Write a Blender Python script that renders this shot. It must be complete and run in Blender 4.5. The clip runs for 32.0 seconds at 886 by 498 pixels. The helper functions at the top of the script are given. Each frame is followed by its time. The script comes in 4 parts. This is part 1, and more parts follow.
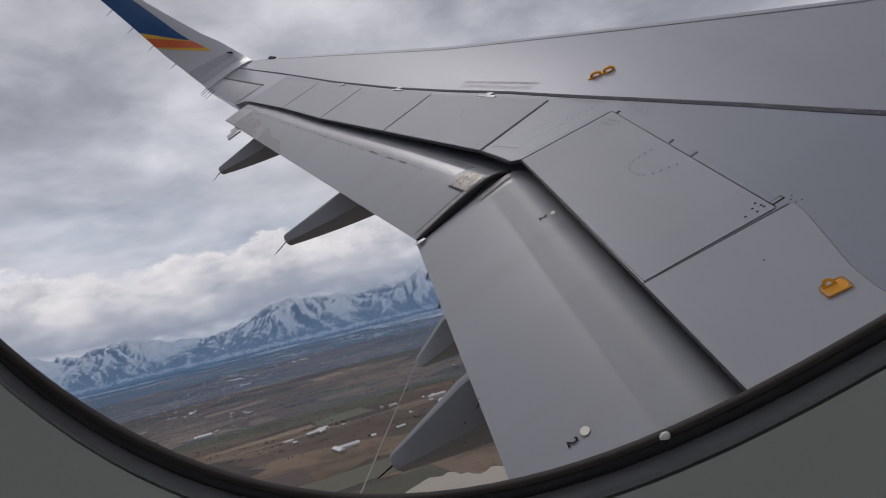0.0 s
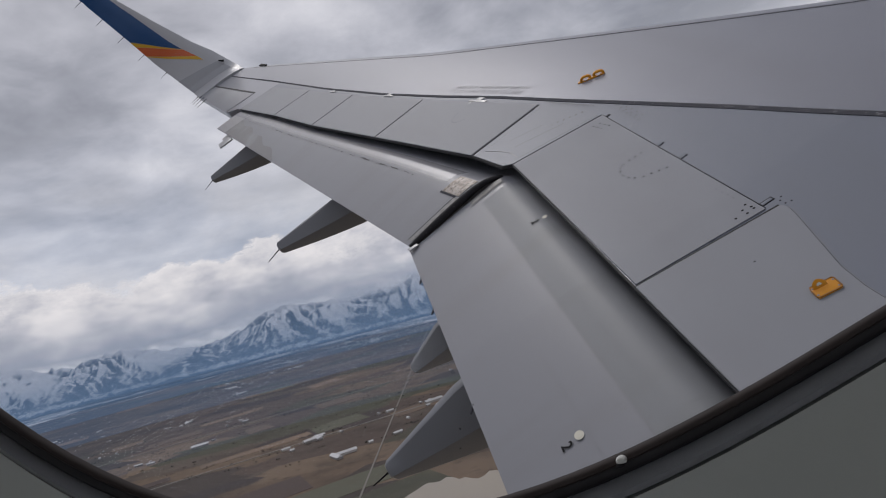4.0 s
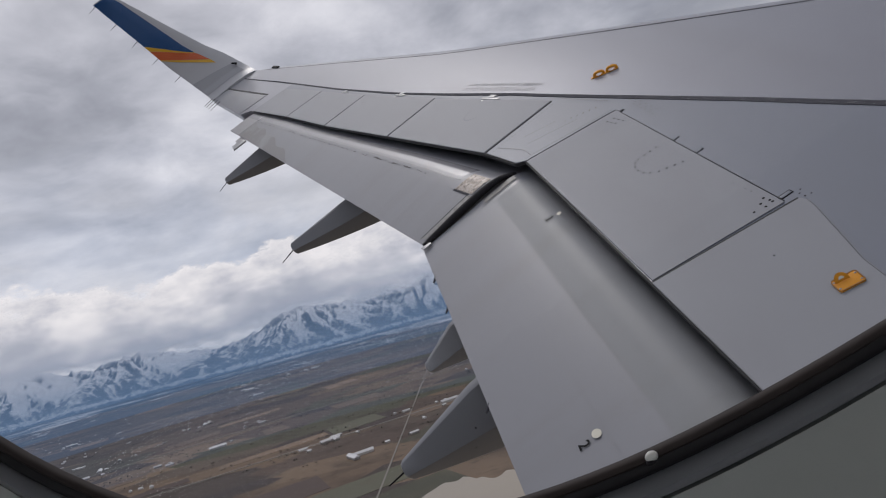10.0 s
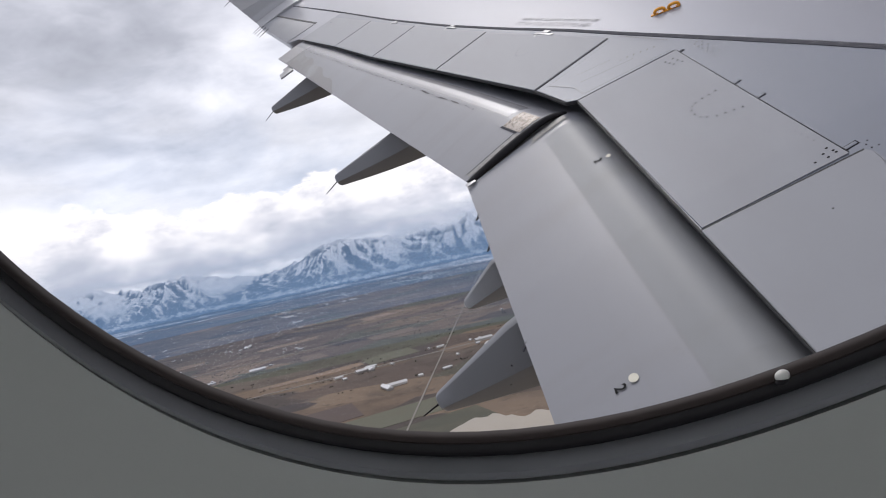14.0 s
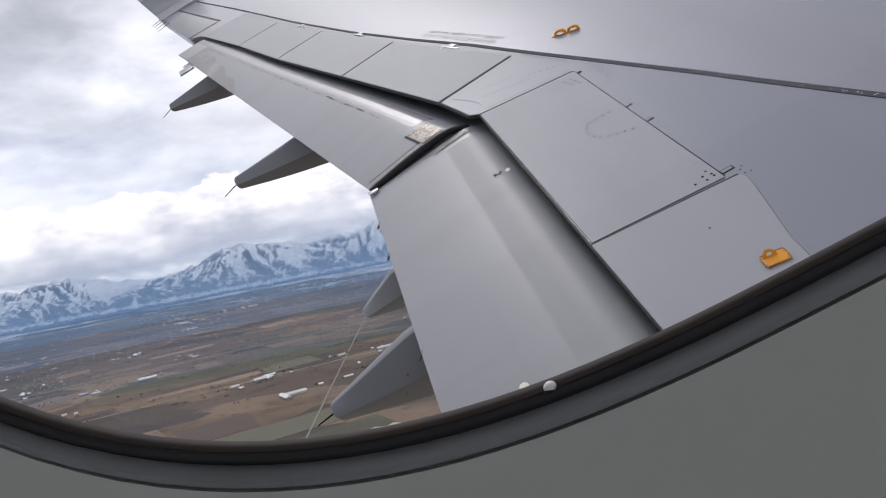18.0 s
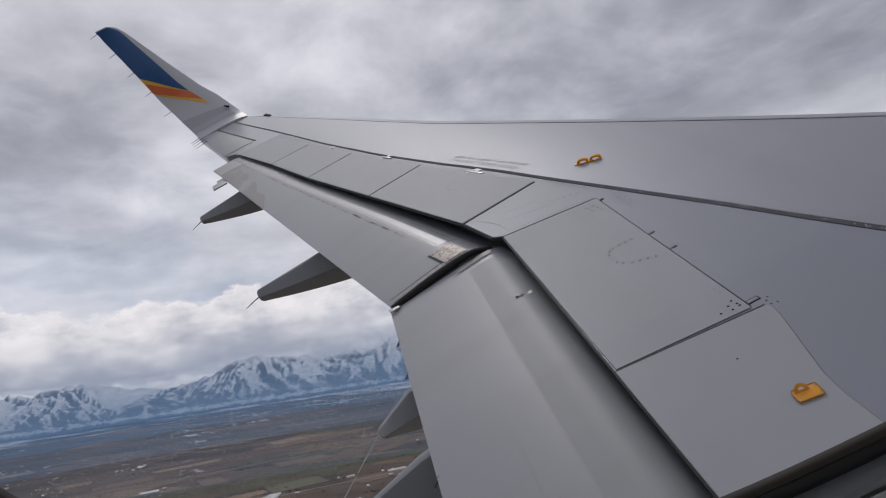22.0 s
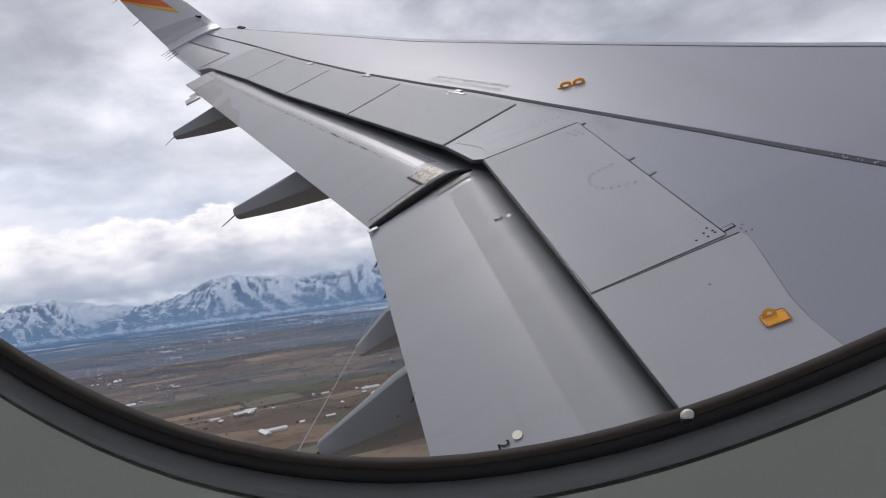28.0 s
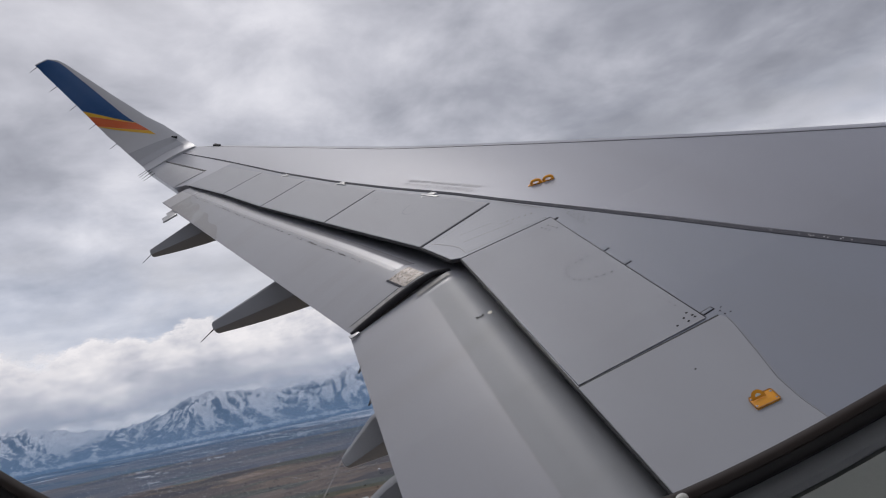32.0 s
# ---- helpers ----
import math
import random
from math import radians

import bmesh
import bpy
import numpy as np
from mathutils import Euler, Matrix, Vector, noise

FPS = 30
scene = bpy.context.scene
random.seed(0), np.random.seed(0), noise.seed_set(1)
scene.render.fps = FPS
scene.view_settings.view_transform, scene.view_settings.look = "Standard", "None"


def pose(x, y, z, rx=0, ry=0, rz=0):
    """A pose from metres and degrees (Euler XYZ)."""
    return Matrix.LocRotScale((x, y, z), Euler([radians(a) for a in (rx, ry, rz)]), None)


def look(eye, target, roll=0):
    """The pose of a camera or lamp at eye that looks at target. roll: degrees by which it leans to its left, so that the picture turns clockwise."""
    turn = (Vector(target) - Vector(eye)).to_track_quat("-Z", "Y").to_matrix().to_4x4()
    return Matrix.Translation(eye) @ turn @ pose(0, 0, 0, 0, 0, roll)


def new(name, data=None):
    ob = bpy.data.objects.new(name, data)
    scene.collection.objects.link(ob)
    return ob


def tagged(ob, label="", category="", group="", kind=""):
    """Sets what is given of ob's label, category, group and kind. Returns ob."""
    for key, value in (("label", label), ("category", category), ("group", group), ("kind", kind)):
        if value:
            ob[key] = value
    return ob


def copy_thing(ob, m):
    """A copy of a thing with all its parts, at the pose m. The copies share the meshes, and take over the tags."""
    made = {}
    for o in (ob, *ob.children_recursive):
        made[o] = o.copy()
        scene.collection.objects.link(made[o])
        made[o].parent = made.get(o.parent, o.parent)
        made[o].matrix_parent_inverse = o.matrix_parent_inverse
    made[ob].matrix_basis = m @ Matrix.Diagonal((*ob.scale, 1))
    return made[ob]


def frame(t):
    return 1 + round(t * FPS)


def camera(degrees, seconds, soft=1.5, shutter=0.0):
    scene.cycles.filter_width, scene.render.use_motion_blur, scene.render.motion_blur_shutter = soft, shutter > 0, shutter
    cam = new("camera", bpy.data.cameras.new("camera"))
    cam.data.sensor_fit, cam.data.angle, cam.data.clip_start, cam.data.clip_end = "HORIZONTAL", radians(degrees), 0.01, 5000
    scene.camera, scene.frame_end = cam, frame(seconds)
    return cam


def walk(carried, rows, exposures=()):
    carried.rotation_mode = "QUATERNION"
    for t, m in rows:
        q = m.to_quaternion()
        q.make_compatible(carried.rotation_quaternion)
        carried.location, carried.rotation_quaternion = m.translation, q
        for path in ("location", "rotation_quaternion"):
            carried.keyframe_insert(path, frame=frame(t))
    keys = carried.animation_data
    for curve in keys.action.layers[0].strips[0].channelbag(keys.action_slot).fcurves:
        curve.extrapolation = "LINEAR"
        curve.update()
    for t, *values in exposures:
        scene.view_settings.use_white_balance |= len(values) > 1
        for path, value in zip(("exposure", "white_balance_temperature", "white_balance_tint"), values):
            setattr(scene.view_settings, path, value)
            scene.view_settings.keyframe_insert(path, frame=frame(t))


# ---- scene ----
cam = camera(64.5, 32.0, soft=1.05)
# the aircraft's own axes (x ahead, y outboard along the wing, z off the wing), banked over level ground
CRAFT = Matrix.Translation((0, 0, 130.0)) @ Matrix.Rotation(radians(-1.6), 4, Vector((0.978, 0.208, 0))) @ pose(0, 0, 0, 31.7376, -17.8116, -10.7136)
# the camera inside the cabin, in the aircraft's axes
PATH = [
    (0.0, 0.0021, 0.0089, -0.0228, 58.836, 29.171, -12.764),
    (0.5, 0.0081, 0.0021, -0.0169, 59.608, 29.456, -12.822),
    (1.0, 0.0092, 0.0089, -0.0230, 59.614, 29.576, -13.030),
    (1.5, 0.0113, 0.0067, -0.0209, 59.353, 29.679, -12.991),
    (2.0, 0.0062, 0.0154, -0.0293, 58.959, 29.370, -13.031),
    (2.5, 0.0086, 0.0110, -0.0241, 58.426, 29.218, -13.190),
    (3.0, 0.0076, 0.0148, -0.0282, 58.202, 29.273, -13.442),
    (3.5, 0.0129, 0.0096, -0.0243, 58.530, 29.477, -13.636),
    (5.5, 0.0120, 0.0122, -0.0264, 58.903, 30.218, -13.694),
    (6.0, 0.0103, 0.0147, -0.0279, 58.348, 30.346, -13.835),
    (6.5, 0.0114, 0.0156, -0.0292, 58.005, 30.386, -14.039),
    (7.0, 0.0164, 0.0174, -0.0332, 58.163, 30.389, -14.242),
    (7.5, 0.0153, 0.0174, -0.0315, 58.210, 30.495, -14.447),
    (8.0, 0.0169, 0.0173, -0.0320, 58.355, 30.650, -14.358),
    (8.5, 0.0171, 0.0161, -0.0316, 58.716, 30.857, -14.025),
    (9.0, 0.0179, 0.0152, -0.0326, 59.431, 31.161, -13.507),
    (9.5, 0.0174, 0.0194, -0.0390, 59.591, 31.135, -13.177),
    (10.0, 0.0107, 0.0251, -0.0403, 59.113, 30.840, -12.951),
    (10.5, 0.0047, 0.0310, -0.0445, 58.804, 30.699, -12.207),
    (11.0, 0.0002, 0.0333, -0.0444, 57.853, 30.376, -11.873),
    (11.5, 0.0028, 0.0344, -0.0466, 57.210, 30.348, -11.806),
    (12.0, -0.0023, 0.0316, -0.0454, 56.556, 30.329, -11.551),
    (12.5, -0.0057, 0.0343, -0.0478, 55.980, 30.277, -10.858),
    (13.0, -0.0112, 0.0299, -0.0430, 55.916, 30.252, -9.726),
    (13.5, -0.0079, 0.0377, -0.0520, 56.240, 30.313, -8.502),
    (14.0, -0.0072, 0.0343, -0.0459, 56.640, 30.215, -8.013),
    (14.5, 0.0007, 0.0379, -0.0527, 57.147, 29.986, -7.938),
    (16.5, 0.0076, 0.0256, -0.0436, 57.985, 28.942, -8.731),
    (17.0, 0.0099, 0.0245, -0.0476, 57.799, 27.799, -10.924),
    (17.5, 0.0164, 0.0231, -0.0506, 55.833, 26.026, -12.884),
    (18.0, 0.0129, 0.0255, -0.0511, 54.447, 24.597, -14.283),
    (18.5, 0.0027, 0.0236, -0.0466, 58.821, 23.323, -15.831),
    (19.0, -0.0068, 0.0227, -0.0425, 62.234, 23.072, -15.132),
    (19.5, 0.0025, 0.0216, -0.0419, 64.028, 22.811, -14.361),
    (20.0, 0.0147, 0.0180, -0.0434, 64.861, 23.230, -13.747),
    (20.5, 0.0082, 0.0221, -0.0426, 65.141, 23.305, -13.306),
    (21.0, 0.0040, 0.0267, -0.0435, 65.313, 23.526, -12.759),
    (21.5, 0.0015, 0.0303, -0.0448, 65.148, 23.580, -12.162),
    (22.0, 0.0012, 0.0316, -0.0455, 65.203, 23.556, -11.702),
    (22.5, 0.0012, 0.0326, -0.0483, 66.129, 23.810, -11.064),
    (23.0, 0.0010, 0.0312, -0.0521, 66.746, 23.796, -10.288),
    (23.5, -0.0048, 0.0367, -0.0489, 66.139, 23.723, -10.230),
    (24.0, -0.0092, 0.0371, -0.0486, 65.827, 23.822, -10.177),
    (24.5, -0.0070, 0.0385, -0.0497, 65.744, 23.702, -10.142),
    (26.5, -0.0030, 0.0380, -0.0512, 64.403, 23.141, -10.932),
    (27.0, -0.0005, 0.0364, -0.0542, 62.299, 22.497, -11.142),
    (27.5, -0.0118, 0.0373, -0.0528, 59.827, 21.735, -11.668),
    (28.0, -0.0150, 0.0335, -0.0478, 58.504, 21.515, -12.908),
    (28.5, -0.0156, 0.0343, -0.0481, 58.040, 21.320, -13.852),
    (29.0, -0.0075, 0.0335, -0.0456, 59.670, 21.865, -14.618),
    (29.5, -0.0061, 0.0322, -0.0434, 62.462, 23.029, -15.322),
    (30.0, -0.0016, 0.0281, -0.0435, 64.521, 23.732, -15.784),
    (30.5, -0.0086, 0.0291, -0.0411, 65.864, 23.776, -16.070),
    (31.0, -0.0135, 0.0298, -0.0404, 66.299, 23.774, -16.144),
    (31.5, -0.0153, 0.0309, -0.0408, 66.055, 23.847, -16.201),
    (32.0, -0.0162, 0.0278, -0.0439, 65.388, 23.853, -16.248),
]
walk(cam, [(t, CRAFT @ pose(*p)) for t, *p in PATH], exposures=[(0.0, -0.15, 6330, 13), (7.0, -0.17, 6330, 13), (9.0, -0.14, 6330, 13), (10.5, 0.04, 6330, 13), (12.0, 0.31, 6330, 13), (13.0, 0.46, 6330, 13), (18.0, 0.56, 6330, 13), (18.8, 0.16, 6330, 13), (20.0, 0.04, 6330, 13), (23.0, -0.04, 6330, 13), (26.5, 0.15, 6330, 13), (28.0, 0.37, 6330, 13), (30.0, 0.10, 6330, 13), (32.0, 0.02, 6330, 13)])

# ---- world, sun, cabin fill light ----
SUN_DIR = (CRAFT.to_3x3() @ Vector((0.06, 0.84, 0.54))).normalized()
world = bpy.data.worlds.new("overcast_sky")
scene.world = world
world.use_nodes = True
wn, wl = world.node_tree.nodes, world.node_tree.links
wn.clear()

w_out, w_bg = wn.new("ShaderNodeOutputWorld"), wn.new("ShaderNodeBackground")
w_sky = wn.new("ShaderNodeTexSky")
w_sky.sky_type, w_sky.sun_disc = "NISHITA", False
w_sky.sun_elevation, w_sky.sun_rotation = math.asin(SUN_DIR.z), math.atan2(SUN_DIR.x, SUN_DIR.y)
w_co = wn.new("ShaderNodeTexCoord")
w_sep = wn.new("ShaderNodeSeparateXYZ")
wl.new(w_co.outputs["Generated"], w_sep.inputs[0])


def wmath(op, a, b=None, clamp=False):
    n = wn.new("ShaderNodeMath")
    n.operation, n.use_clamp = op, clamp
    for i, v in enumerate((a, b)):
        if v is None:
            continue
        if isinstance(v, (int, float)):
            n.inputs[i].default_value = v
        else:
            wl.new(v, n.inputs[i])
    return n.outputs[0]


def wramp(fac, stops):
    n = wn.new("ShaderNodeValToRGB")
    while len(n.color_ramp.elements) < len(stops):
        n.color_ramp.elements.new(0.5)
    for e, (p, c) in zip(n.color_ramp.elements, stops):
        e.position, e.color = p, (*c, 1)
    wl.new(fac, n.inputs[0])
    return n.outputs[0]


def wmix(fac, a, b):
    n = wn.new("ShaderNodeMix")
    n.data_type = "RGBA"
    for i, v in ((0, fac), (6, a), (7, b)):
        if isinstance(v, (int, float)):
            n.inputs[i].default_value = v
        elif isinstance(v, tuple):
            n.inputs[i].default_value = (*v, 1)
        else:
            wl.new(v, n.inputs[i])
    return n.outputs[2]


def wnoise(vec, scale, detail, rough, dist=0.0):
    n = wn.new("ShaderNodeTexNoise")
    n.inputs["Scale"].default_value, n.inputs["Detail"].default_value = scale, detail
    n.inputs["Roughness"].default_value, n.inputs["Distortion"].default_value = rough, dist
    wl.new(vec, n.inputs["Vector"])
    return n.outputs[0]


w_z = wmath("MAXIMUM", w_sep.outputs[2], 0.0)
w_den = wmath("ADD", w_z, 0.22)
w_flat = wn.new("ShaderNodeCombineXYZ")
wl.new(wmath("DIVIDE", w_sep.outputs[0], w_den), w_flat.inputs[0])
wl.new(wmath("DIVIDE", w_sep.outputs[1], w_den), w_flat.inputs[1])
# a high grey deck with brighter rifts, and heaped cloud low over the hills
d_broad = wnoise(w_flat.outputs[0], 0.95, 6, 0.5, 0.45)
d_billow = wnoise(w_flat.outputs[0], 3.1, 10, 0.58, 0.25)
deck = wramp(wmath("ADD", wmath("MULTIPLY", d_broad, 0.66), wmath("MULTIPLY", d_billow, 0.34)), [(0.37, (0.24, 0.244, 0.270)), (0.45, (0.37, 0.374, 0.408)), (0.52, (0.54, 0.54, 0.575)), (0.60, (0.78, 0.77, 0.79))])
w_st = wn.new("ShaderNodeMapping")
w_st.inputs["Scale"].default_value = (1.0, 1.0, 2.6)
wl.new(w_co.outputs["Generated"], w_st.inputs[0])
heap = wramp(wnoise(w_st.outputs[0], 3.1, 9, 0.56, 0.3), [(0.36, (0.43, 0.48, 0.59)), (0.46, (0.60, 0.63, 0.71)), (0.55, (0.80, 0.80, 0.835)), (0.68, (0.93, 0.91, 0.91))])
low = wmath("SUBTRACT", 1.0, wmath("MULTIPLY", w_z, 3.2), clamp=True)
clouds = wmix(low, deck, heap)
# the deck is brightest round the veiled sun
w_dot = wn.new("ShaderNodeVectorMath")
w_dot.operation = "DOT_PRODUCT"
wl.new(w_co.outputs["Generated"], w_dot.inputs[0])
w_dot.inputs[1].default_value = SUN_DIR
glow = wmath("POWER", wmath("MAXIMUM", w_dot.outputs["Value"], 0.0), 14.0)
clouds = wmix(wmath("MULTIPLY", glow, 0.6), clouds, (2.2, 2.1, 2.0))
w_sc = wn.new("ShaderNodeVectorMath")
w_sc.operation = "SCALE"
wl.new(w_sky.outputs[0], w_sc.inputs[0])
w_sc.inputs["Scale"].default_value = 0.10
final = wmix(0.93, w_sc.outputs[0], clouds)
wl.new(final, w_bg.inputs[0])
w_bg.inputs[1].default_value = 1.0
wl.new(w_bg.outputs[0], w_out.inputs[0])

sun = new("sun", bpy.data.lights.new("sun", "SUN"))
sun.data.energy, sun.data.angle, sun.data.color = 0.62, radians(16), (1.0, 0.95, 0.88)
sun.matrix_world = look(SUN_DIR * 100, (0, 0, 0))

# ---- materials ----


def material(name, color, rough=0.5, metal=0.0, spots=(), bump=0.0, bump_scale=40.0, coat=0.0, vary=0.0, spec=0.5):
    """A principled material; spots: (scale, low, high, colour, strength) layers of noise stains over the base colour."""
    m = bpy.data.materials.new(name)
    m.use_nodes = True
    nt = m.node_tree
    p = nt.nodes["Principled BSDF"]
    p.inputs["Base Color"].default_value = (*color, 1)
    p.inputs["Roughness"].default_value, p.inputs["Metallic"].default_value = rough, metal
    p.inputs["Coat Weight"].default_value = coat
    p.inputs["Specular IOR Level"].default_value = spec
    co = nt.nodes.new("ShaderNodeTexCoord").outputs["Object"]
    last = None
    if vary:
        info = nt.nodes.new("ShaderNodeObjectInfo")
        hsv = nt.nodes.new("ShaderNodeHueSaturation")
        mr = nt.nodes.new("ShaderNodeMapRange")
        mr.inputs[3].default_value, mr.inputs[4].default_value = 1 - vary, 1 + vary
        nt.links.new(info.outputs["Random"], mr.inputs[0])
        nt.links.new(mr.outputs[0], hsv.inputs["Value"])
        hsv.inputs["Color"].default_value = (*color, 1)
        last = hsv.outputs[0]
    for scale, low_, high, col, strength in spots:
        n = nt.nodes.new("ShaderNodeTexNoise")
        n.inputs["Detail"].default_value, n.inputs["Roughness"].default_value = 6, 0.6
        if isinstance(scale, tuple):
            mp = nt.nodes.new("ShaderNodeMapping")
            mp.inputs["Scale"].default_value = scale
            nt.links.new(co, mp.inputs[0])
            nt.links.new(mp.outputs[0], n.inputs["Vector"])
            n.inputs["Scale"].default_value = 1.0
        else:
            nt.links.new(co, n.inputs["Vector"])
            n.inputs["Scale"].default_value = scale
        r = nt.nodes.new("ShaderNodeMapRange")
        r.inputs[1].default_value, r.inputs[2].default_value = low_, high
        r.inputs[4].default_value = strength
        nt.links.new(n.outputs[0], r.inputs[0])
        mx = nt.nodes.new("ShaderNodeMix")
        mx.data_type = "RGBA"
        nt.links.new(r.outputs[0], mx.inputs[0])
        if last is None:
            mx.inputs[6].default_value = (*color, 1)
        else:
            nt.links.new(last, mx.inputs[6])
        mx.inputs[7].default_value = (*col, 1)
        last = mx.outputs[2]
    if last is not None:
        nt.links.new(last, p.inputs["Base Color"])
    if bump:
        n = nt.nodes.new("ShaderNodeTexNoise")
        n.inputs["Scale"].default_value, n.inputs["Detail"].default_value = bump_scale, 4
        nt.links.new(co, n.inputs["Vector"])
        b = nt.nodes.new("ShaderNodeBump")
        b.inputs["Strength"].default_value, b.inputs["Distance"].default_value = bump, 0.01
        nt.links.new(n.outputs[0], b.inputs["Height"])
        nt.links.new(b.outputs[0], p.inputs["Normal"])
    return m


M_SKIN = material("aluminium_grey_paint", (0.262, 0.271, 0.311), 0.29, 0.26, [((2.0, 0.25, 1.0), 0.42, 0.75, (0.216, 0.220, 0.245), 0.6), (9.0, 0.58, 0.8, (0.224, 0.224, 0.241), 0.35)], 0.02, 3.0, 0.06, spec=0.26)
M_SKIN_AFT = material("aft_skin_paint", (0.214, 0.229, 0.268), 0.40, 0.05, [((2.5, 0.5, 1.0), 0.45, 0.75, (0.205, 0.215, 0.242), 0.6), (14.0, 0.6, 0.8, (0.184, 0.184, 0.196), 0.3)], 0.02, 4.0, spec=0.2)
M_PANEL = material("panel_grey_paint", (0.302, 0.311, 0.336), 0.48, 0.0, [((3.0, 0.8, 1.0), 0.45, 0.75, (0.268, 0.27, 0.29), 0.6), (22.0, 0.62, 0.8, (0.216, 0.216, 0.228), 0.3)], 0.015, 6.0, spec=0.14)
M_FLAP = material("flap_grey_paint", (0.262, 0.268, 0.293), 0.33, 0.0, [((0.7, 5.0, 1.0), 0.48, 0.75, (0.224, 0.224, 0.233), 0.6), (18.0, 0.6, 0.8, (0.208, 0.204, 0.204), 0.35)], 0.015, 5.0, 0.05, spec=0.28)
M_FLAP_FORE = material("dull_flap_paint", (0.264, 0.273, 0.287), 0.42, 0.0, [((0.7, 5.0, 1.0), 0.48, 0.75, (0.225, 0.232, 0.233), 0.6), (18.0, 0.6, 0.8, (0.20, 0.20, 0.20), 0.35)], 0.015, 5.0, spec=0.18)
M_FAIRING = material("fairing_grey_paint", (0.205, 0.213, 0.230), 0.45, 0.0, [((6.0, 3.0, 3.0), 0.5, 0.75, (0.22, 0.223, 0.235), 0.6)], 0.01, 8.0)
M_GAP_SHADE = material("dark_gap_and_shade", (0.03, 0.03, 0.032), 0.7)
M_SEAL = material("rubber_seal_strip", (0.068, 0.069, 0.08), 0.8, 0.0, [(12.0, 0.55, 0.7, (0.13, 0.13, 0.14), 0.4)], spec=0.12)
M_WORN = material("worn_primer", (0.34, 0.30, 0.27), 0.45, 0.2, [(25.0, 0.46, 0.62, (0.17, 0.13, 0.105), 0.85), (55.0, 0.52, 0.62, (0.06, 0.05, 0.045), 0.8), (70.0, 0.5, 0.7, (0.52, 0.50, 0.48), 0.5)])
M_SCUFF = material("scuffed_flap_end", (0.27, 0.265, 0.26), 0.5, 0.0, [(35.0, 0.48, 0.62, (0.13, 0.12, 0.115), 0.8)])
M_ORANGE = material("orange_paint", (0.68, 0.29, 0.016), 0.45, 0.0, [(40.0, 0.5, 0.75, (0.50, 0.20, 0.01), 0.6)], spec=0.3)
M_GLINT = material("nose_glint_metal", (0.268, 0.273, 0.295), 0.27, 0.22, [((1.5, 4.0, 3.0), 0.45, 0.7, (0.24, 0.24, 0.255), 0.7), (40.0, 0.55, 0.75, (0.20, 0.19, 0.185), 0.5)])
M_RUST = material("brown_worn_edge", (0.26, 0.11, 0.02), 0.6, 0.0, [(60.0, 0.5, 0.7, (0.40, 0.20, 0.05), 0.7)])
M_BLUE = material("blue_livery_paint", (0.015, 0.075, 0.22), 0.3, 0.0, [(3.0, 0.5, 0.8, (0.02, 0.09, 0.26), 0.5)])
M_YELLOW = material("yellow_livery_paint", (0.72, 0.42, 0.03), 0.35, 0.0, [(3.0, 0.5, 0.8, (0.62, 0.35, 0.02), 0.5)])
M_RED = material("orange_livery_paint", (0.62, 0.13, 0.04), 0.35, 0.0, [(3.0, 0.5, 0.8, (0.54, 0.11, 0.03), 0.5)])
M_WHITE = material("winglet_white_paint", (0.493, 0.501, 0.520), 0.35, 0.0, [((1.0, 1.0, 3.0), 0.5, 0.8, (0.425, 0.425, 0.442), 0.5)])
M_ROOT = material("winglet_root_paint", (0.37, 0.378, 0.40), 0.38, 0.0, [((1.0, 1.0, 3.0), 0.5, 0.8, (0.32, 0.325, 0.345), 0.5)])
M_CREAM = material("cream_disc_paint", (0.62, 0.60, 0.50), 0.5, 0.0, [(60.0, 0.5, 0.8, (0.5, 0.48, 0.40), 0.5)])
M_CAP = material("pale_hinge_paint", (0.38, 0.385, 0.40), 0.35, 0.2, [(30.0, 0.45, 0.7, (0.30, 0.29, 0.28), 0.7)])
M_INK = material("black_marking", (0.018, 0.018, 0.02), 0.7, spec=0.1)
M_FADED = material("faded_stencil", (0.15, 0.155, 0.17), 0.5)
M_RIVET = material("dull_rivet", (0.13, 0.13, 0.14), 0.45, 0.3)
M_SOOT = material("grey_soot", (0.12, 0.115, 0.115), 0.7, 0.0, [(30.0, 0.45, 0.65, (0.17, 0.17, 0.175), 0.8)], spec=0.2)
M_STENCIL = material("worn_stencil_ink", (0.185, 0.19, 0.21), 0.4, 0.1, [(30.0, 0.46, 0.60, (0.255, 0.26, 0.29), 0.9)])
M_PATCH = material("dark_flap_patch_paint", (0.19, 0.19, 0.195), 0.4, 0.0, [((2.0, 1.2, 1.0), 0.50, 0.60, (0.28, 0.285, 0.305), 0.95), (5.0, 0.55, 0.7, (0.21, 0.18, 0.16), 0.5)])
M_SEAM = material("filled_seam", (0.252, 0.254, 0.270), 0.5)
M_STEEL = material("bare_metal", (0.42, 0.42, 0.44), 0.35, 0.9)
M_RUBBER = material("black_window_rubber", (0.017, 0.016, 0.019), 0.5, 0.0, [(30.0, 0.5, 0.8, (0.024, 0.021, 0.021), 0.6)], 0.05, 90.0, spec=0.22)
M_SEAL_LIP = material("lit_brown_seal_edge", (0.042, 0.033, 0.032), 0.6, 0.0, [(40.0, 0.45, 0.75, (0.03, 0.025, 0.026), 0.6)], spec=0.2)
M_BUTTON = material("white_plastic", (0.80, 0.80, 0.78), 0.35)
M_LIP = material("grey_window_trim", (0.25, 0.258, 0.28), 0.32, 0.0, [(20.0, 0.5, 0.8, (0.17, 0.175, 0.19), 0.5)])
